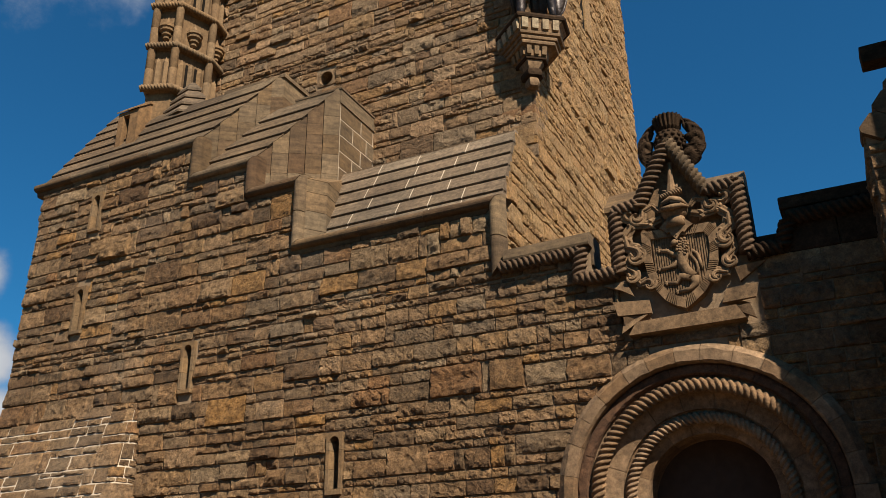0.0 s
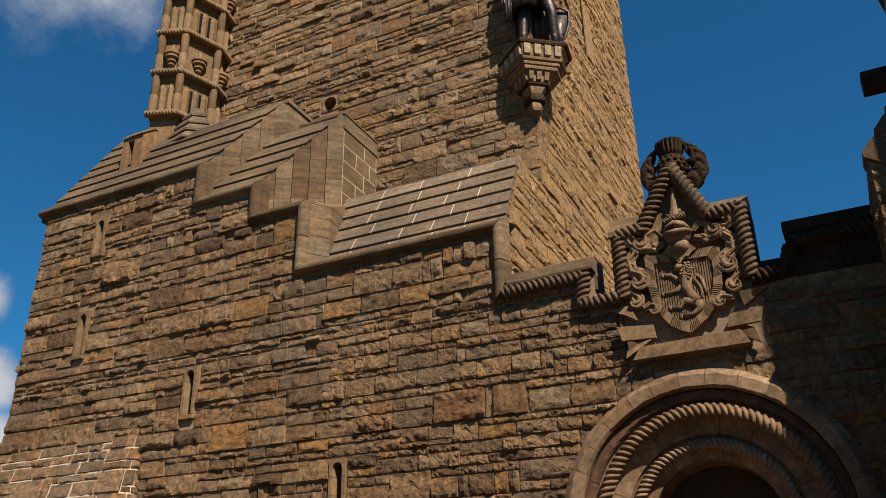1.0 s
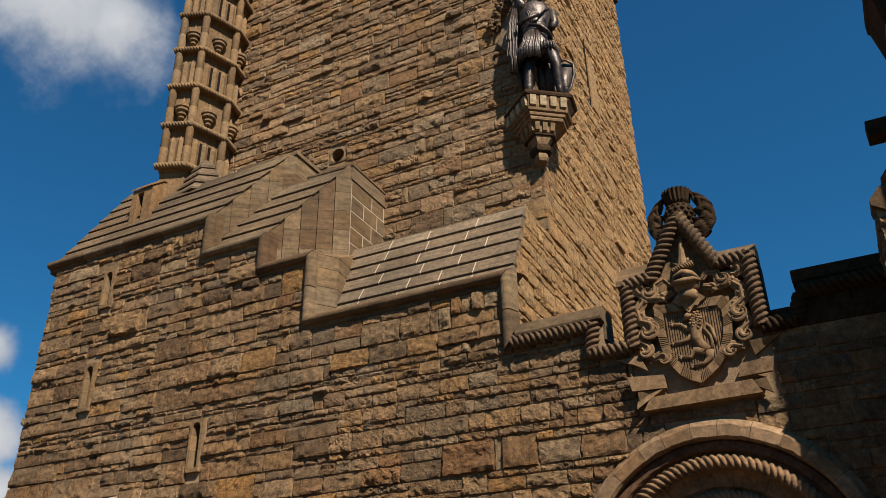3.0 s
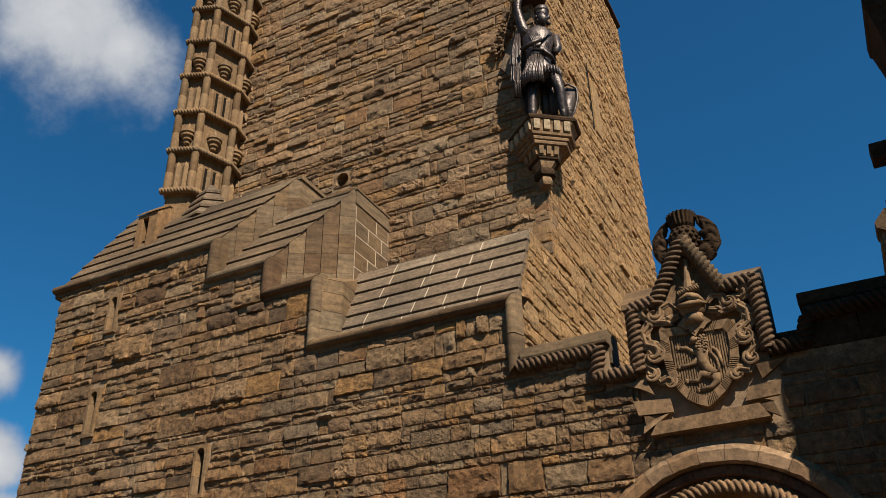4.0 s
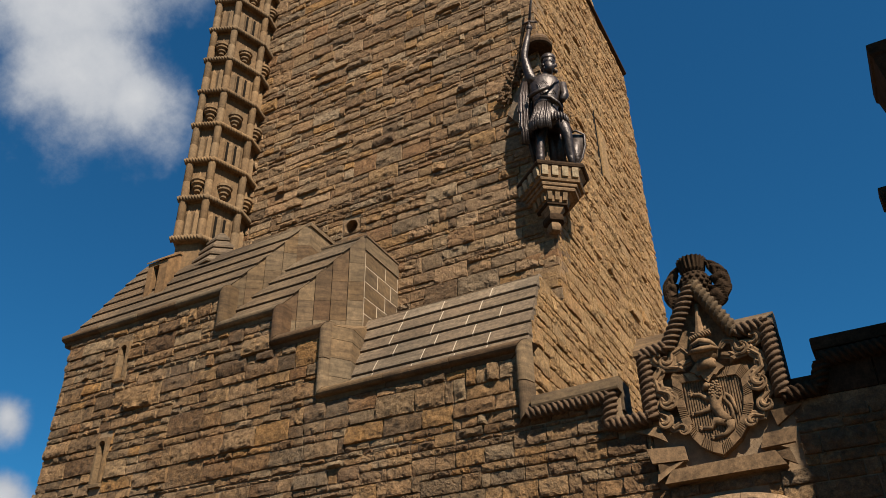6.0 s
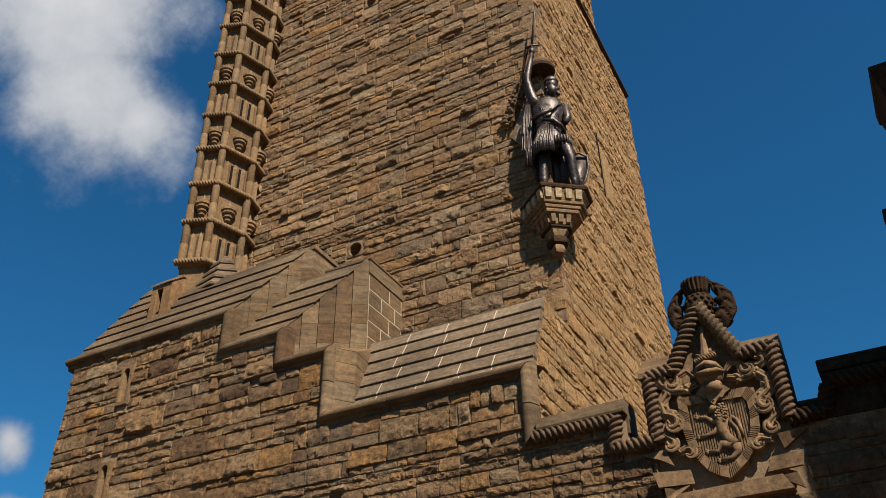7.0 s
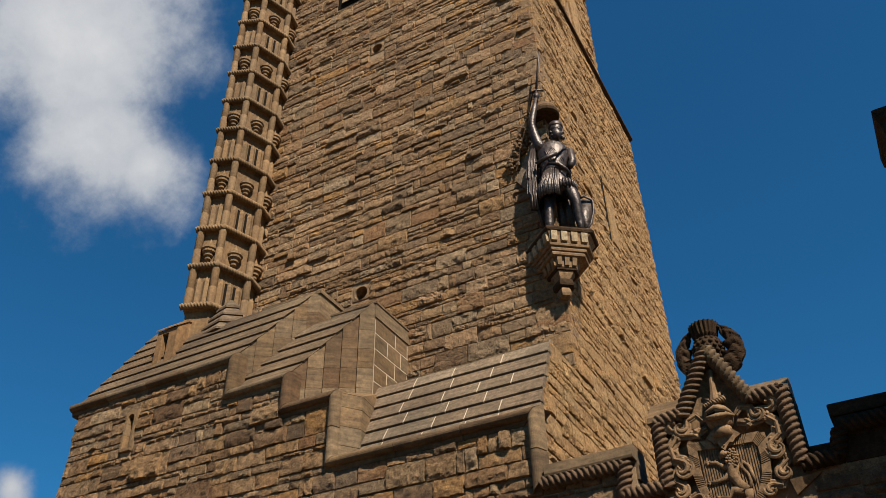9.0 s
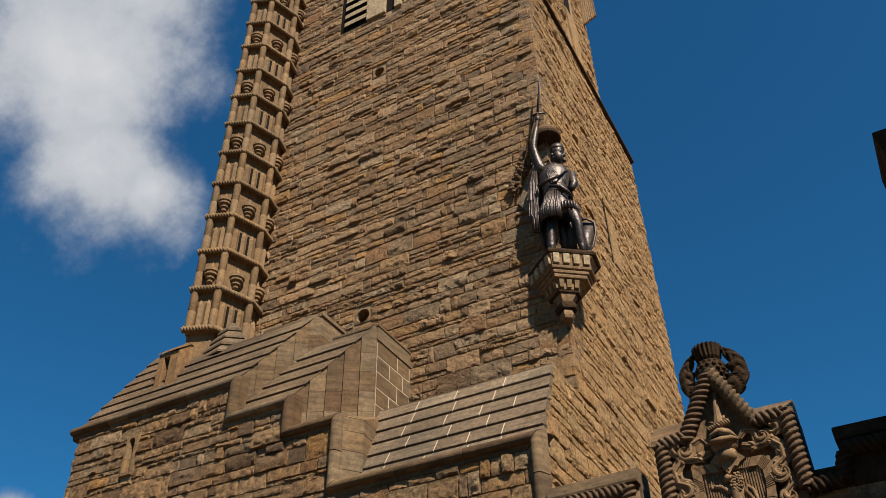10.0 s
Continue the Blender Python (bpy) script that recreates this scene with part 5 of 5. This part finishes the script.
def sp(r, f, u):
    """Statue's own axes: to the viewer's right, forwards, up."""
    return Vector((SX, SY, SZ)) + RGT * r + FWD * f + Vector((0, 0, u * 1.05))


SM = Matrix(((RGT.x, FWD.x, 0, SX), (RGT.y, FWD.y, 0, SY), (0, 0, 1.05, SZ), (0, 0, 0, 1)))
st = Mesh()
# legs and feet
st.tube([sp(-0.36, 0.0, 0.04), sp(-0.36, -0.02, 0.4), sp(-0.34, 0.02, 0.75), sp(-0.26, 0.0, 1.3)], [0.075, 0.11, 0.105, 0.17], 14)
st.tube([sp(-0.37, 0.0, 0.05), sp(-0.42, 0.24, 0.03)], [0.08, 0.05], 10)
st.tube([sp(0.37, 0.05, 0.03), sp(0.36, 0.04, 0.28), sp(0.34, 0.07, 0.5), sp(0.32, 0.2, 0.82), sp(0.26, 0.15, 1.1), sp(0.08, 0.05, 1.5)], [0.07, 0.085, 0.115, 0.11, 0.155, 0.2], 14)
st.tube([sp(0.36, 0.02, 0.05), sp(0.48, 0.08, 0.05), sp(0.60, 0.12, 0.03)], [0.08, 0.075, 0.04], 10)


def shell(levels, k_pts=48, ridges=0):
    """A rounded body from level rings: (height, half width, half depth, shift, ridge)."""
    rings = []
    for u, rx, ry, r0, am in levels:
        rings.append([SM @ Vector((rx * (1 + am * math.cos(ridges * a)) * math.cos(a) + r0, ry * (1 + am * math.cos(ridges * a)) * math.sin(a), u)) for a in (2 * math.pi * k / k_pts for k in range(k_pts))])
    st.sweep(rings)


shell(((1.2, 0.26, 0.24, 0.02, 0), (1.5, 0.28, 0.24, -0.03, 0), (1.8, 0.28, 0.22, -0.1, 0), (2.1, 0.32, 0.24, -0.10, 0.005), (2.4, 0.385, 0.27, -0.09, 0.005), (2.62, 0.40, 0.24, -0.09, 0), (2.78, 0.33, 0.2, -0.08, 0), (2.9, 0.15, 0.14, -0.03, 0)), 64, 16)
prng = random.Random(4)
for k in range(23):              # the tunic's hanging folds
    a = radians(205 - 150 * (k + 0.7 * prng.random()) / 22)
    fat = 0.55 + prng.random()
    r0, f0 = -0.24 + 0.31 * math.cos(a), 0.05 + 0.27 * math.sin(a)
    r1, f1 = -0.14 + 0.25 * math.cos(a), 0.03 + 0.22 * math.sin(a)
    hem = 1.0 + 0.08 * prng.random()
    st.tube([sp(r1, f1, 1.9), sp(r1 * 0.6 + r0 * 0.4, f1 + 0.02, 1.6), sp(r0, f0, 1.35), sp(r0, f0, hem)], [0.012 * fat, 0.022 * fat, 0.030 * fat, 0.028 * fat], 8)
for k in range(9):               # tabs of the mail skirt over the forward thigh
    a = radians(118 - 130 * k / 8)
    p0 = (0.12 + 0.27 * math.cos(a), 0.04 + 0.29 * math.sin(a))
    st.tube([sp(p0[0] - 0.02, p0[1] - 0.02, 1.5), sp(*p0, 1.42), sp(*p0, 1.24)], [0.015, 0.03, 0.03], 6)
for k in range(7):               # folds drawn across the breast from the shoulder
    f = k / 6
    st.tube([sp(-0.40 + 0.10 * f, 0.10 + 0.06 * f, 2.68 + 0.05 * f), sp(-0.28 + 0.22 * f, 0.235 + 0.03 * f, 2.42 + 0.05 * f), sp(-0.20 + 0.36 * f, 0.235 + 0.02 * f - 0.08 * f * f, 2.06 + 0.10 * f)], [0.014, 0.022 + 0.006 * (k % 2), 0.012], 7)
# belt, sash, strap
st.lathe([(0.30, 1.86), (0.325, 1.9), (0.325, 1.96), (0.30, 2.0)], 28, SM @ Matrix.Translation((-0.1, 0.02, 0)) @ Matrix.Diagonal((1, 0.8, 1, 1)))
st.tube([sp(-0.25, 0.27, 2.02), sp(0.0, 0.31, 1.95), sp(0.18, 0.26, 1.80), sp(0.28, 0.12, 1.74)], [0.03, 0.045, 0.045, 0.03], 10, flat=0.7)
st.tube([sp(-0.05, 0.31, 2.2), sp(0.12, 0.29, 2.42), sp(0.27, 0.12, 2.62)], 0.022, 8)
# forearm laid across the body
st.tube([sp(0.34, -0.02, 2.62), sp(0.40, -0.06, 2.3), sp(0.30, 0.1, 2.02)], [0.13, 0.11, 0.08], 12)
st.tube([sp(-0.54, 0.2, 2.06), sp(-0.3, 0.34, 2.13), sp(-0.02, 0.36, 2.24)], [0.06, 0.055, 0.05], 10)
# neck, plain bearded head, cap
st.tube([sp(-0.02, 0.02, 2.82), sp(0.05, 0.06, 3.1)], [0.13, 0.12], 12)
st.ball(sp(0.07, 0.08, 3.26), (0.165, 0.175, 0.21), 18, None, 0.25, 7)
for k in range(14):              # hair and beard in locks
    a = 2.4 * k
    st.ball(sp(0.07 + 0.16 * math.cos(a), 0.06 + 0.15 * math.sin(a), 3.0 + 0.018 * k), 0.055, 8)
st.ball(sp(0.06, 0.16, 3.06), (0.135, 0.12, 0.19), 14, None, 0.3, 2)
st.lathe([(0.18, 3.33), (0.195, 3.37), (0.18, 3.47), (0.06, 3.54)], 18, SM @ Matrix.Translation((0.07, 0.06, 0)))
# raised sword arm
st.tube([sp(-0.30, 0.02, 2.6), sp(-0.43, 0.04, 2.85), sp(-0.50, 0.08, 3.15), sp(-0.54, 0.12, 3.45), sp(-0.53, 0.13, 3.6), sp(-0.45, 0.14, 3.95), sp(-0.36, 0.16, 4.35)], [0.17, 0.14, 0.115, 0.088, 0.095, 0.085, 0.055], 14)
st.ball(sp(-0.35, 0.16, 4.44), (0.085, 0.09, 0.11), 10)
# sword: grip, guard, blade
st.tube([sp(-0.34, 0.18, 4.2), sp(-0.34, 0.18, 4.62)], 0.03, 8)
st.tube([sp(-0.52, 0.16, 4.56), sp(-0.34, 0.19, 4.64), sp(-0.14, 0.2, 4.60)], 0.03, 8)
st.tube([sp(-0.34, 0.18, 4.6), sp(-0.17, 0.18, 5.9), sp(-0.13, 0.18, 6.15)], [0.04, 0.028, 0.004], 6, flat=0.5)
# cloak behind, hanging in folds, with a stepped fall of cloth at its edge
rings = []
for u, r0, r1, b in ((0.25, -0.50, 0.26, -0.16), (1.2, -0.66, 0.32, -0.16), (2.0, -0.66, 0.34, -0.18), (2.45, -0.52, 0.36, -0.16), (2.82, -0.25, 0.22, -0.12)):
    front_, back_ = [], []
    for k in range(61):
        f = k / 60
        w = 0.05 * (abs(math.sin(f * 17 + u * 0.5)) - 0.5)
        edge = 0.14 * (1 - min(1, abs(f - 0.5) * 2))
        front_.append(SM @ Vector((r0 + (r1 - r0) * f, b + w - edge, u)))
        back_.append(SM @ Vector((r0 + (r1 - r0) * f, b + w - edge - 0.04, u)))
    rings.append(front_ + back_[::-1])
st.sweep(rings)
rings = []
for u, r0, r1 in ((2.68, -0.64, -0.50), (2.2, -0.77, -0.53), (1.76, -0.83, -0.53), (1.70, -0.78, -0.56), (1.27, -0.83, -0.55), (1.21, -0.77, -0.58), (0.78, -0.78, -0.58)):
    front_, back_ = [], []
    for k in range(37):
        f = k / 36
        w = 0.05 * abs(math.sin(f * 9.5 + 0.6 * math.sin(u * 3))) - 0.07 * (f - 0.45) ** 2
        front_.append(sp(r0 + (r1 - r0) * f, 0.06 + w, u))
        back_.append(sp(r0 + (r1 - r0) * f, 0.0, u))
    rings.append(front_ + back_[::-1])
st.sweep(rings)
# shield standing by the leg
q = []
for k, (r, u) in enumerate(((0.40, 1.12), (0.56, 1.16), (0.75, 1.08), (0.74, 0.75), (0.64, 0.4), (0.46, 0.1), (0.42, 0.4), (0.40, 0.75))):
    q.append(sp(r, -0.12 - 0.1 * abs(r - 0.7), u))
st.prism(q, FWD * -0.07)
st.tube([sp(0.42, -0.08, 1.13), sp(0.56, -0.06, 1.18), sp(0.76, -0.1, 1.08), sp(0.75, -0.1, 0.75), sp(0.64, -0.08, 0.38), sp(0.47, -0.06, 0.1)], 0.028, 8)
link("statue", st, m_bronze, label="dark bronze statue of a warrior raising a sword", category="statue", smooth=True, at=(SX, SY, SZ))

# stone canopy over the head, on the tower's corner
canopy = thing("stone_canopy", sp(-0.2, -0.3, 4.1), "small round-headed stone canopy on the tower corner", "canopy", kind="structure")
CM = Matrix.Translation((-5.22, 2.52, 14.2))
q = Mesh()
q.lathe([(0.05, 4.02), (0.27, 3.98), (0.33, 3.96), (0.37, 4.0), (0.37, 4.1), (0.33, 4.13)], 24, CM)
part("rim", q, m_old_shade, canopy, "dark moulded rim")
q = Mesh()
q.lathe([(0.33, 4.13), (0.34, 4.2), (0.28, 4.32), (0.15, 4.46), (0.04, 4.55)], 24, CM)
part("hood", q, m_tan, canopy)

# carved banner, staff and foliage on the wall beside the statue
relief = thing("wall_carving", (-5.9, TOWER_Y, 16.8), "carved stone banner on a staff with knotted foliage", "carving")
q = Mesh()
q.tube([(-5.47, 2.42, 19.22), (-5.79, 2.42, 18.02), (-6.17, 2.44, 16.62)], 0.022, 8)
part("staff", q, m_old_shade, relief, "thin dark staff")
q = Mesh()
q.add([(-5.51, 2.36, 17.57), (-5.81, 2.44, 17.12), (-6.21, 2.46, 16.32), (-5.93, 2.40, 15.87), (-5.59, 2.34, 16.12), (-5.53, 2.30, 16.82),
       (-5.51, 2.60, 17.57), (-5.81, 2.60, 17.12), (-6.21, 2.60, 16.32), (-5.93, 2.60, 15.87), (-5.59, 2.60, 16.12), (-5.53, 2.60, 16.82)],
      [(0, 1, 5), (1, 4, 5), (1, 2, 4), (2, 3, 4)] + [(k, 6 + k, 6 + (k + 1) % 6, (k + 1) % 6) for k in range(6)])
part("banner", q, m_slab, relief, "pale folded stone banner")
q = Mesh()
frng = random.Random(9)
for k in range(90):
    f = frng.random()
    c = Vector((-6.33 + 0.60 * f + frng.uniform(-0.17, 0.17), 2.48 + frng.uniform(-0.06, 0.05), 16.82 + 1.1 * f + frng.uniform(-0.2, 0.2)))
    q.ball(c, frng.uniform(0.035, 0.07), 6, None, 0.4, k)
part("foliage", q, m_tower, relief, "knotted carved foliage")

# ---- tower details ----
m = Mesh()
end = tower_back(STRING_Z - 0.01)
prof = [(0, -0.12), (0.14, -0.06), (0.14, 0.04), (0, 0.2)]
m.sweep([[(TOWER_X + o, y, STRING_Z + u) for o, u in prof] for y in (TOWER_Y - 0.02, end)])
link("string_course", m, m_old_shade, label="dark projecting string course round the tower side", category="string course", kind="structure")

qrng = random.Random(12)
z, k = 10.7, 0
while z < TOWER_TOP - 0.5:           # corner stones, rough like the rest
    h = qrng.uniform(0.2, 0.42)
    a, b = (qrng.uniform(0.25, 0.4), qrng.uniform(0.5, 0.9)) if k % 2 else (qrng.uniform(0.5, 0.95), qrng.uniform(0.25, 0.4))
    m = Mesh()
    m.box(TOWER_X - a, TOWER_X + 0.035, TOWER_Y - qrng.uniform(0.03, 0.055), TOWER_Y + b, z + 0.007, z + h - 0.007, b=0.018)
    part("quoin", m, m_tower, tower)
    z, k = z + h, k + 1


def round_vent(x, z, r=0.2):
    """A round drain hole sunk into a squared stone."""
    ob = thing("round_vent", (x, TOWER_Y, z), "small round drain hole with a dressed rim", "vent", "round vents", "structure")
    q = Mesh()
    n = 28
    rings = [[], [], [], [], []]
    for k in range(n):
        a = 2 * math.pi * k / n
        ca, sa = math.cos(a), math.sin(a)
        e = 0.27 / max(abs(ca), abs(sa) * 1.15)
        for ring, (rr, y) in zip(rings, ((e, 0.02), (e * 0.96, -0.02), (r + 0.006, -0.035), (r - 0.004, -0.02), (r * 0.94, 0.36))):
            ring.append((x + rr * ca, TOWER_Y + y, z + rr * sa))
    q.sweep(rings, caps=False)
    part("rim", q, m_tower, ob)
    # near-black disc painted as the shade in the hole
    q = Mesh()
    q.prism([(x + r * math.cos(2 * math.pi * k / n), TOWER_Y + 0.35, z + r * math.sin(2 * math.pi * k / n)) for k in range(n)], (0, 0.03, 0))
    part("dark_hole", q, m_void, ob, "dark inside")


for vx, vz in VENTS:
    round_vent(vx, vz)

# upper louvred window
win = thing("window_tower", (-11.9, TOWER_Y, 27.9), "tall louvred window with a broad pale mullion high on the tower", "window", kind="structure")
for x0, x1 in ((-11.49, -10.68), (-10.3, -10.0)):
    m = Mesh()
    m.box(x0, x1, TOWER_Y - 0.12, TOWER_Y + 0.3, 27.6, 31.5, b=0.03)
    part("jamb", m, m_pale, win)
# near-black sheets that stand for the shade in the openings
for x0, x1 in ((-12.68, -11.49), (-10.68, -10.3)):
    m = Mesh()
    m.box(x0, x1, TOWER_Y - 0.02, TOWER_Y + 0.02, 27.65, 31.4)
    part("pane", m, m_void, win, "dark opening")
for k in range(7):
    m = Mesh()
    z = 27.8 + 0.48 * k
    m.prism([(-12.44, TOWER_Y - 0.12, z), (-12.44, TOWER_Y - 0.12, z + 0.2), (-12.44, TOWER_Y - 0.02, z + 0.40), (-12.44, TOWER_Y - 0.02, z + 0.2)], (0.945, 0, 0))
    part("louvre", m, m_pale, win)

# slit and window on the tower's side
m = Mesh()
m.box(TOWER_X - 0.2, TOWER_X + 0.09, 7.62, 8.25, 17.4, 19.4, b=0.03)
link("side_jamb", m, m_side_lit, label="pale dressed jamb of a slit on the tower side", category="jamb", kind="structure")
# near-black box drawn as the slit's shade
m = Mesh()
m.box(TOWER_X - 0.2, TOWER_X + 0.02, 7.40, 7.615, 17.4, 20.1)
link("side_slit", m, m_void, label="dark narrow slit on the tower side", category="slit", kind="structure")
sw = thing("window_side", (TOWER_X, 7.3, 27.0), "narrow side window with a long sloping sill", "window", kind="structure")
m = Mesh()
m.prism([(TOWER_X, 7.2, 26.9), (TOWER_X, 7.9, 26.9), (TOWER_X, 7.9, 29.4), (TOWER_X, 6.8, 29.4)], (0.08, 0, 0))
part("sill", m, m_side_lit, sw)
# near-black box drawn as the shade of the opening
m = Mesh()
m.box(TOWER_X - 0.1, TOWER_X + 0.06, 6.7, 7.4, 29.45, 33.0)
part("opening", m, m_void, sw, "dark opening")
for k in range(7):
    m = Mesh()
    m.box(TOWER_X - 1.0, TOWER_X + 0.12 + 0.05 * k, TOWER_BACK_UP - 0.5 + 0.16 * k, TOWER_BACK_UP - 0.38 + 0.16 * k, 31.3 + 0.25 * k, 34.8, b=0.02)
    link("corbel_slab", m, m_tower, label="projecting corbel slab near the tower top", category="corbel", group="top corbels", kind="structure")

# ---- lodge ----
LX, LY = 0.74, -1.41
lodge = thing("lodge", (LX, LY, 0), "shaded stone lodge with a steep gable and stack", "building")
m = Mesh()
m.box(LX, 6, LY, 0, 0, 7.5)
part("wall", m, m_joint, lodge)
m = Mesh()   # taller wing that shades the wall by the archway
m.box(2.86, 7, -3.05, LY - 0.003, 0, 13.6)
part("wing", m, m_stone, lodge)
m = Mesh()
m.prism([(LX + 0.04, LY + 0.02, 7.5), (1.2, LY + 0.02, 8.05), (1.62, LY + 0.02, 8.45), (1.64, LY + 0.02, 9.55), (3.0, LY + 0.02, 9.55), (3.0, LY + 0.02, 7.5)], (0, 1.0, 0))
part("gable", m, m_joint, lodge)
rake = random.Random(6)
for k in range(3):               # worn skew stones up the rake
    m = Mesh()
    a, b = 0.36 * k, 0.36 * k + 0.35
    out = [rake.uniform(-0.03, 0.03) for _ in range(4)]
    pts = [(a, 0.02 + out[0]), (a + 0.06, 0.07 + out[1]), (b - 0.05, 0.06 + out[2]), (b, 0.0 + out[3]), (b, -0.26), (a, -0.26)]
    m.prism([(LX - 0.01 + 0.555 * l - 0.832 * n, LY - 0.10, 7.45 + 0.832 * l + 0.555 * n) for l, n in pts], (0, 0.45, 0))
    part("skew_stone", m, m_tan, lodge, "weathered raking skew stone")
m = Mesh()
m.box(1.55, 3.1, LY, LY + 1.0, 7.03, 11.00)
part("chimney", m, m_joint, lodge)
m = Mesh()
x0, x1, y0, y1 = 1.55, 3.1, LY, LY + 1.0
m.sweep([[(x0 - o, y0 - o, z), (x1 + o, y0 - o, z), (x1 + o, y1 + o, z), (x0 - o, y1 + o, z)] for o, z in ((0.0, 10.42), (0.04, 10.71), (0.1, 11.10), (0.13, 11.15), (0.13, 11.34), (0.08, 11.39))])
part("stack_cap", m, m_old_shade, lodge)
m = Mesh()
m.box(0.95, 1.7, LY + 0.45, LY + 0.75, 8.86, 9.14, b=0.02)
part("spout", m, m_old_shade, lodge, "dark projecting stone spout")

# ---- battered base ----
base = thing("battered_base", (-15.5, -0.2, 0), "sloping base of rubble with white mortar joints", "wall", kind="structure")
BT = 5.72


def base_map(u, d, z):
    """u along the base, d out of it, z up: a battered face that turns round at its right end."""
    out = (BT - z) * 0.30
    xr = -13.75 + (BT - z) * 0.10
    run = xr + 17.9
    s = np.minimum(u, 3.7) / 3.7
    x = -17.9 + run * s
    y = -out.copy()
    over = np.clip((u - 3.7) / 1.0, 0, 1) * math.pi / 2
    rad = np.maximum(out, 0.02)
    x = x + np.sin(over) * 0.28
    y = -np.cos(over) * rad
    nx, ny = np.sin(over), -np.cos(over)
    return np.stack([x + nx * d, y + ny * d, z], 1)


us, zs = np.linspace(0, 4.7, 28), np.linspace(0.0, BT - 0.22, 12)
uu, zz = np.meshgrid(us, zs)
bv = base_map(uu.ravel(), np.full(uu.size, 0.0), zz.ravel())
quads_object("mortar_face", bv - np.array(base.location), grid_faces(28, 12), m_white, base, "white lime mortar", kind="")

# ---- stones of the walls ----
rng = np.random.default_rng(3)
base_stones = lay_stones(lambda a, b: [(0.0, 4.7)], 0.0, BT - 0.02, rng, None, (0.40, 0.50), (0.36, 0.9))
build_masonry(base, base_stones, base_map, None, (m_stone, m_stone_far), 31, 0.075, 0.027)
front_stones = []
for za, zb in ((0.0, 5.5), (5.5, 6.84), (6.84, 7.1), (7.1, 8.26), (8.26, 9.75), (9.75, 10.53), (10.53, 11.48)):
    front_stones += lay_stones(front_spans, za, zb, rng, front_holes, (0.40, 0.54), (0.28, 0.85))
build_masonry(wall_front, front_stones, Matrix.Identity(4), lambda u, z: -9.0 < u < 1 and z > 2.4, (m_stone, m_stone_far), 21, 0.12, rough=1.0, broken=0.82)


def tower_front_spans(z0, z1):
    return [(-17.0, TOWER_X - 0.02)]


def tower_front_holes(z0, z1):
    holes = [(vx - 0.3, vx + 0.3) for vx, vz in VENTS if z1 > vz - 0.22 and z0 < vz + 0.22]
    if z1 > 27.7:
        holes.append((-12.68, -10.0))
    return holes


tower_stones = lay_stones(tower_front_spans, 8.5, TOWER_TOP, rng, tower_front_holes, (0.40, 0.56), (0.42, 1.45))
build_masonry(tower, tower_stones, Matrix.Translation((0, TOWER_Y, 0)), lambda u, z: u > -12 and 10 < z < 16.5, (m_tower, m_tower_far), 22, 0.12, rough=1.0, broken=0.80)


def tower_side_spans(z0, z1):
    return [(0.35 if z1 < 10.8 else TOWER_Y, tower_back(z1))]


def tower_side_holes(z0, z1):
    holes = [(7.4, 8.25 if z1 < 19.5 else 7.62)] if z0 < 20.0 and z1 > 17.5 else []
    if z0 > 26.8 and z1 < 33:
        holes.append((6.8, 7.9))
    if z1 < 10.8:
        holes.append((0, min(TOWER_Y, 0.38 + max(0, (z0 + z1) / 2 - 8.5) / 2.2)))
    return holes


# sunlit side face, laid in the brightened stone colours
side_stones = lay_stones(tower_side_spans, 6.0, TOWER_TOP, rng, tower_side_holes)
build_masonry(tower, side_stones, Matrix.Translation((TOWER_X, 0, 0)) @ Matrix.Rotation(radians(90), 4, "Z"), lambda u, z: u < 8 and 8 < z < 14, (m_side_lit, m_side_lit_far), 23, 0.085, rough=1.2)
lodge_side = lay_stones(lambda a, b: [(0.0, 1.41)], 0.0, 7.48, rng)
build_masonry(lodge, lodge_side, Matrix.Translation((LX, 0, 0)) @ Matrix.Rotation(radians(-90), 4, "Z"), lambda u, z: z > 4, (m_stone, m_stone_far), 24, 0.08)
lodge_front = lay_stones(lambda a, b: [(LX, 2.6)] if b < 7.5 else [(LX + 0.16 + (b - 7.5) * 0.95, 2.6)], 4.0, 10.2, rng)
build_masonry(lodge, lodge_front, Matrix.Translation((0, LY, 0)), lambda u, z: z > 5, (m_stone, m_stone_far), 25, 0.08)
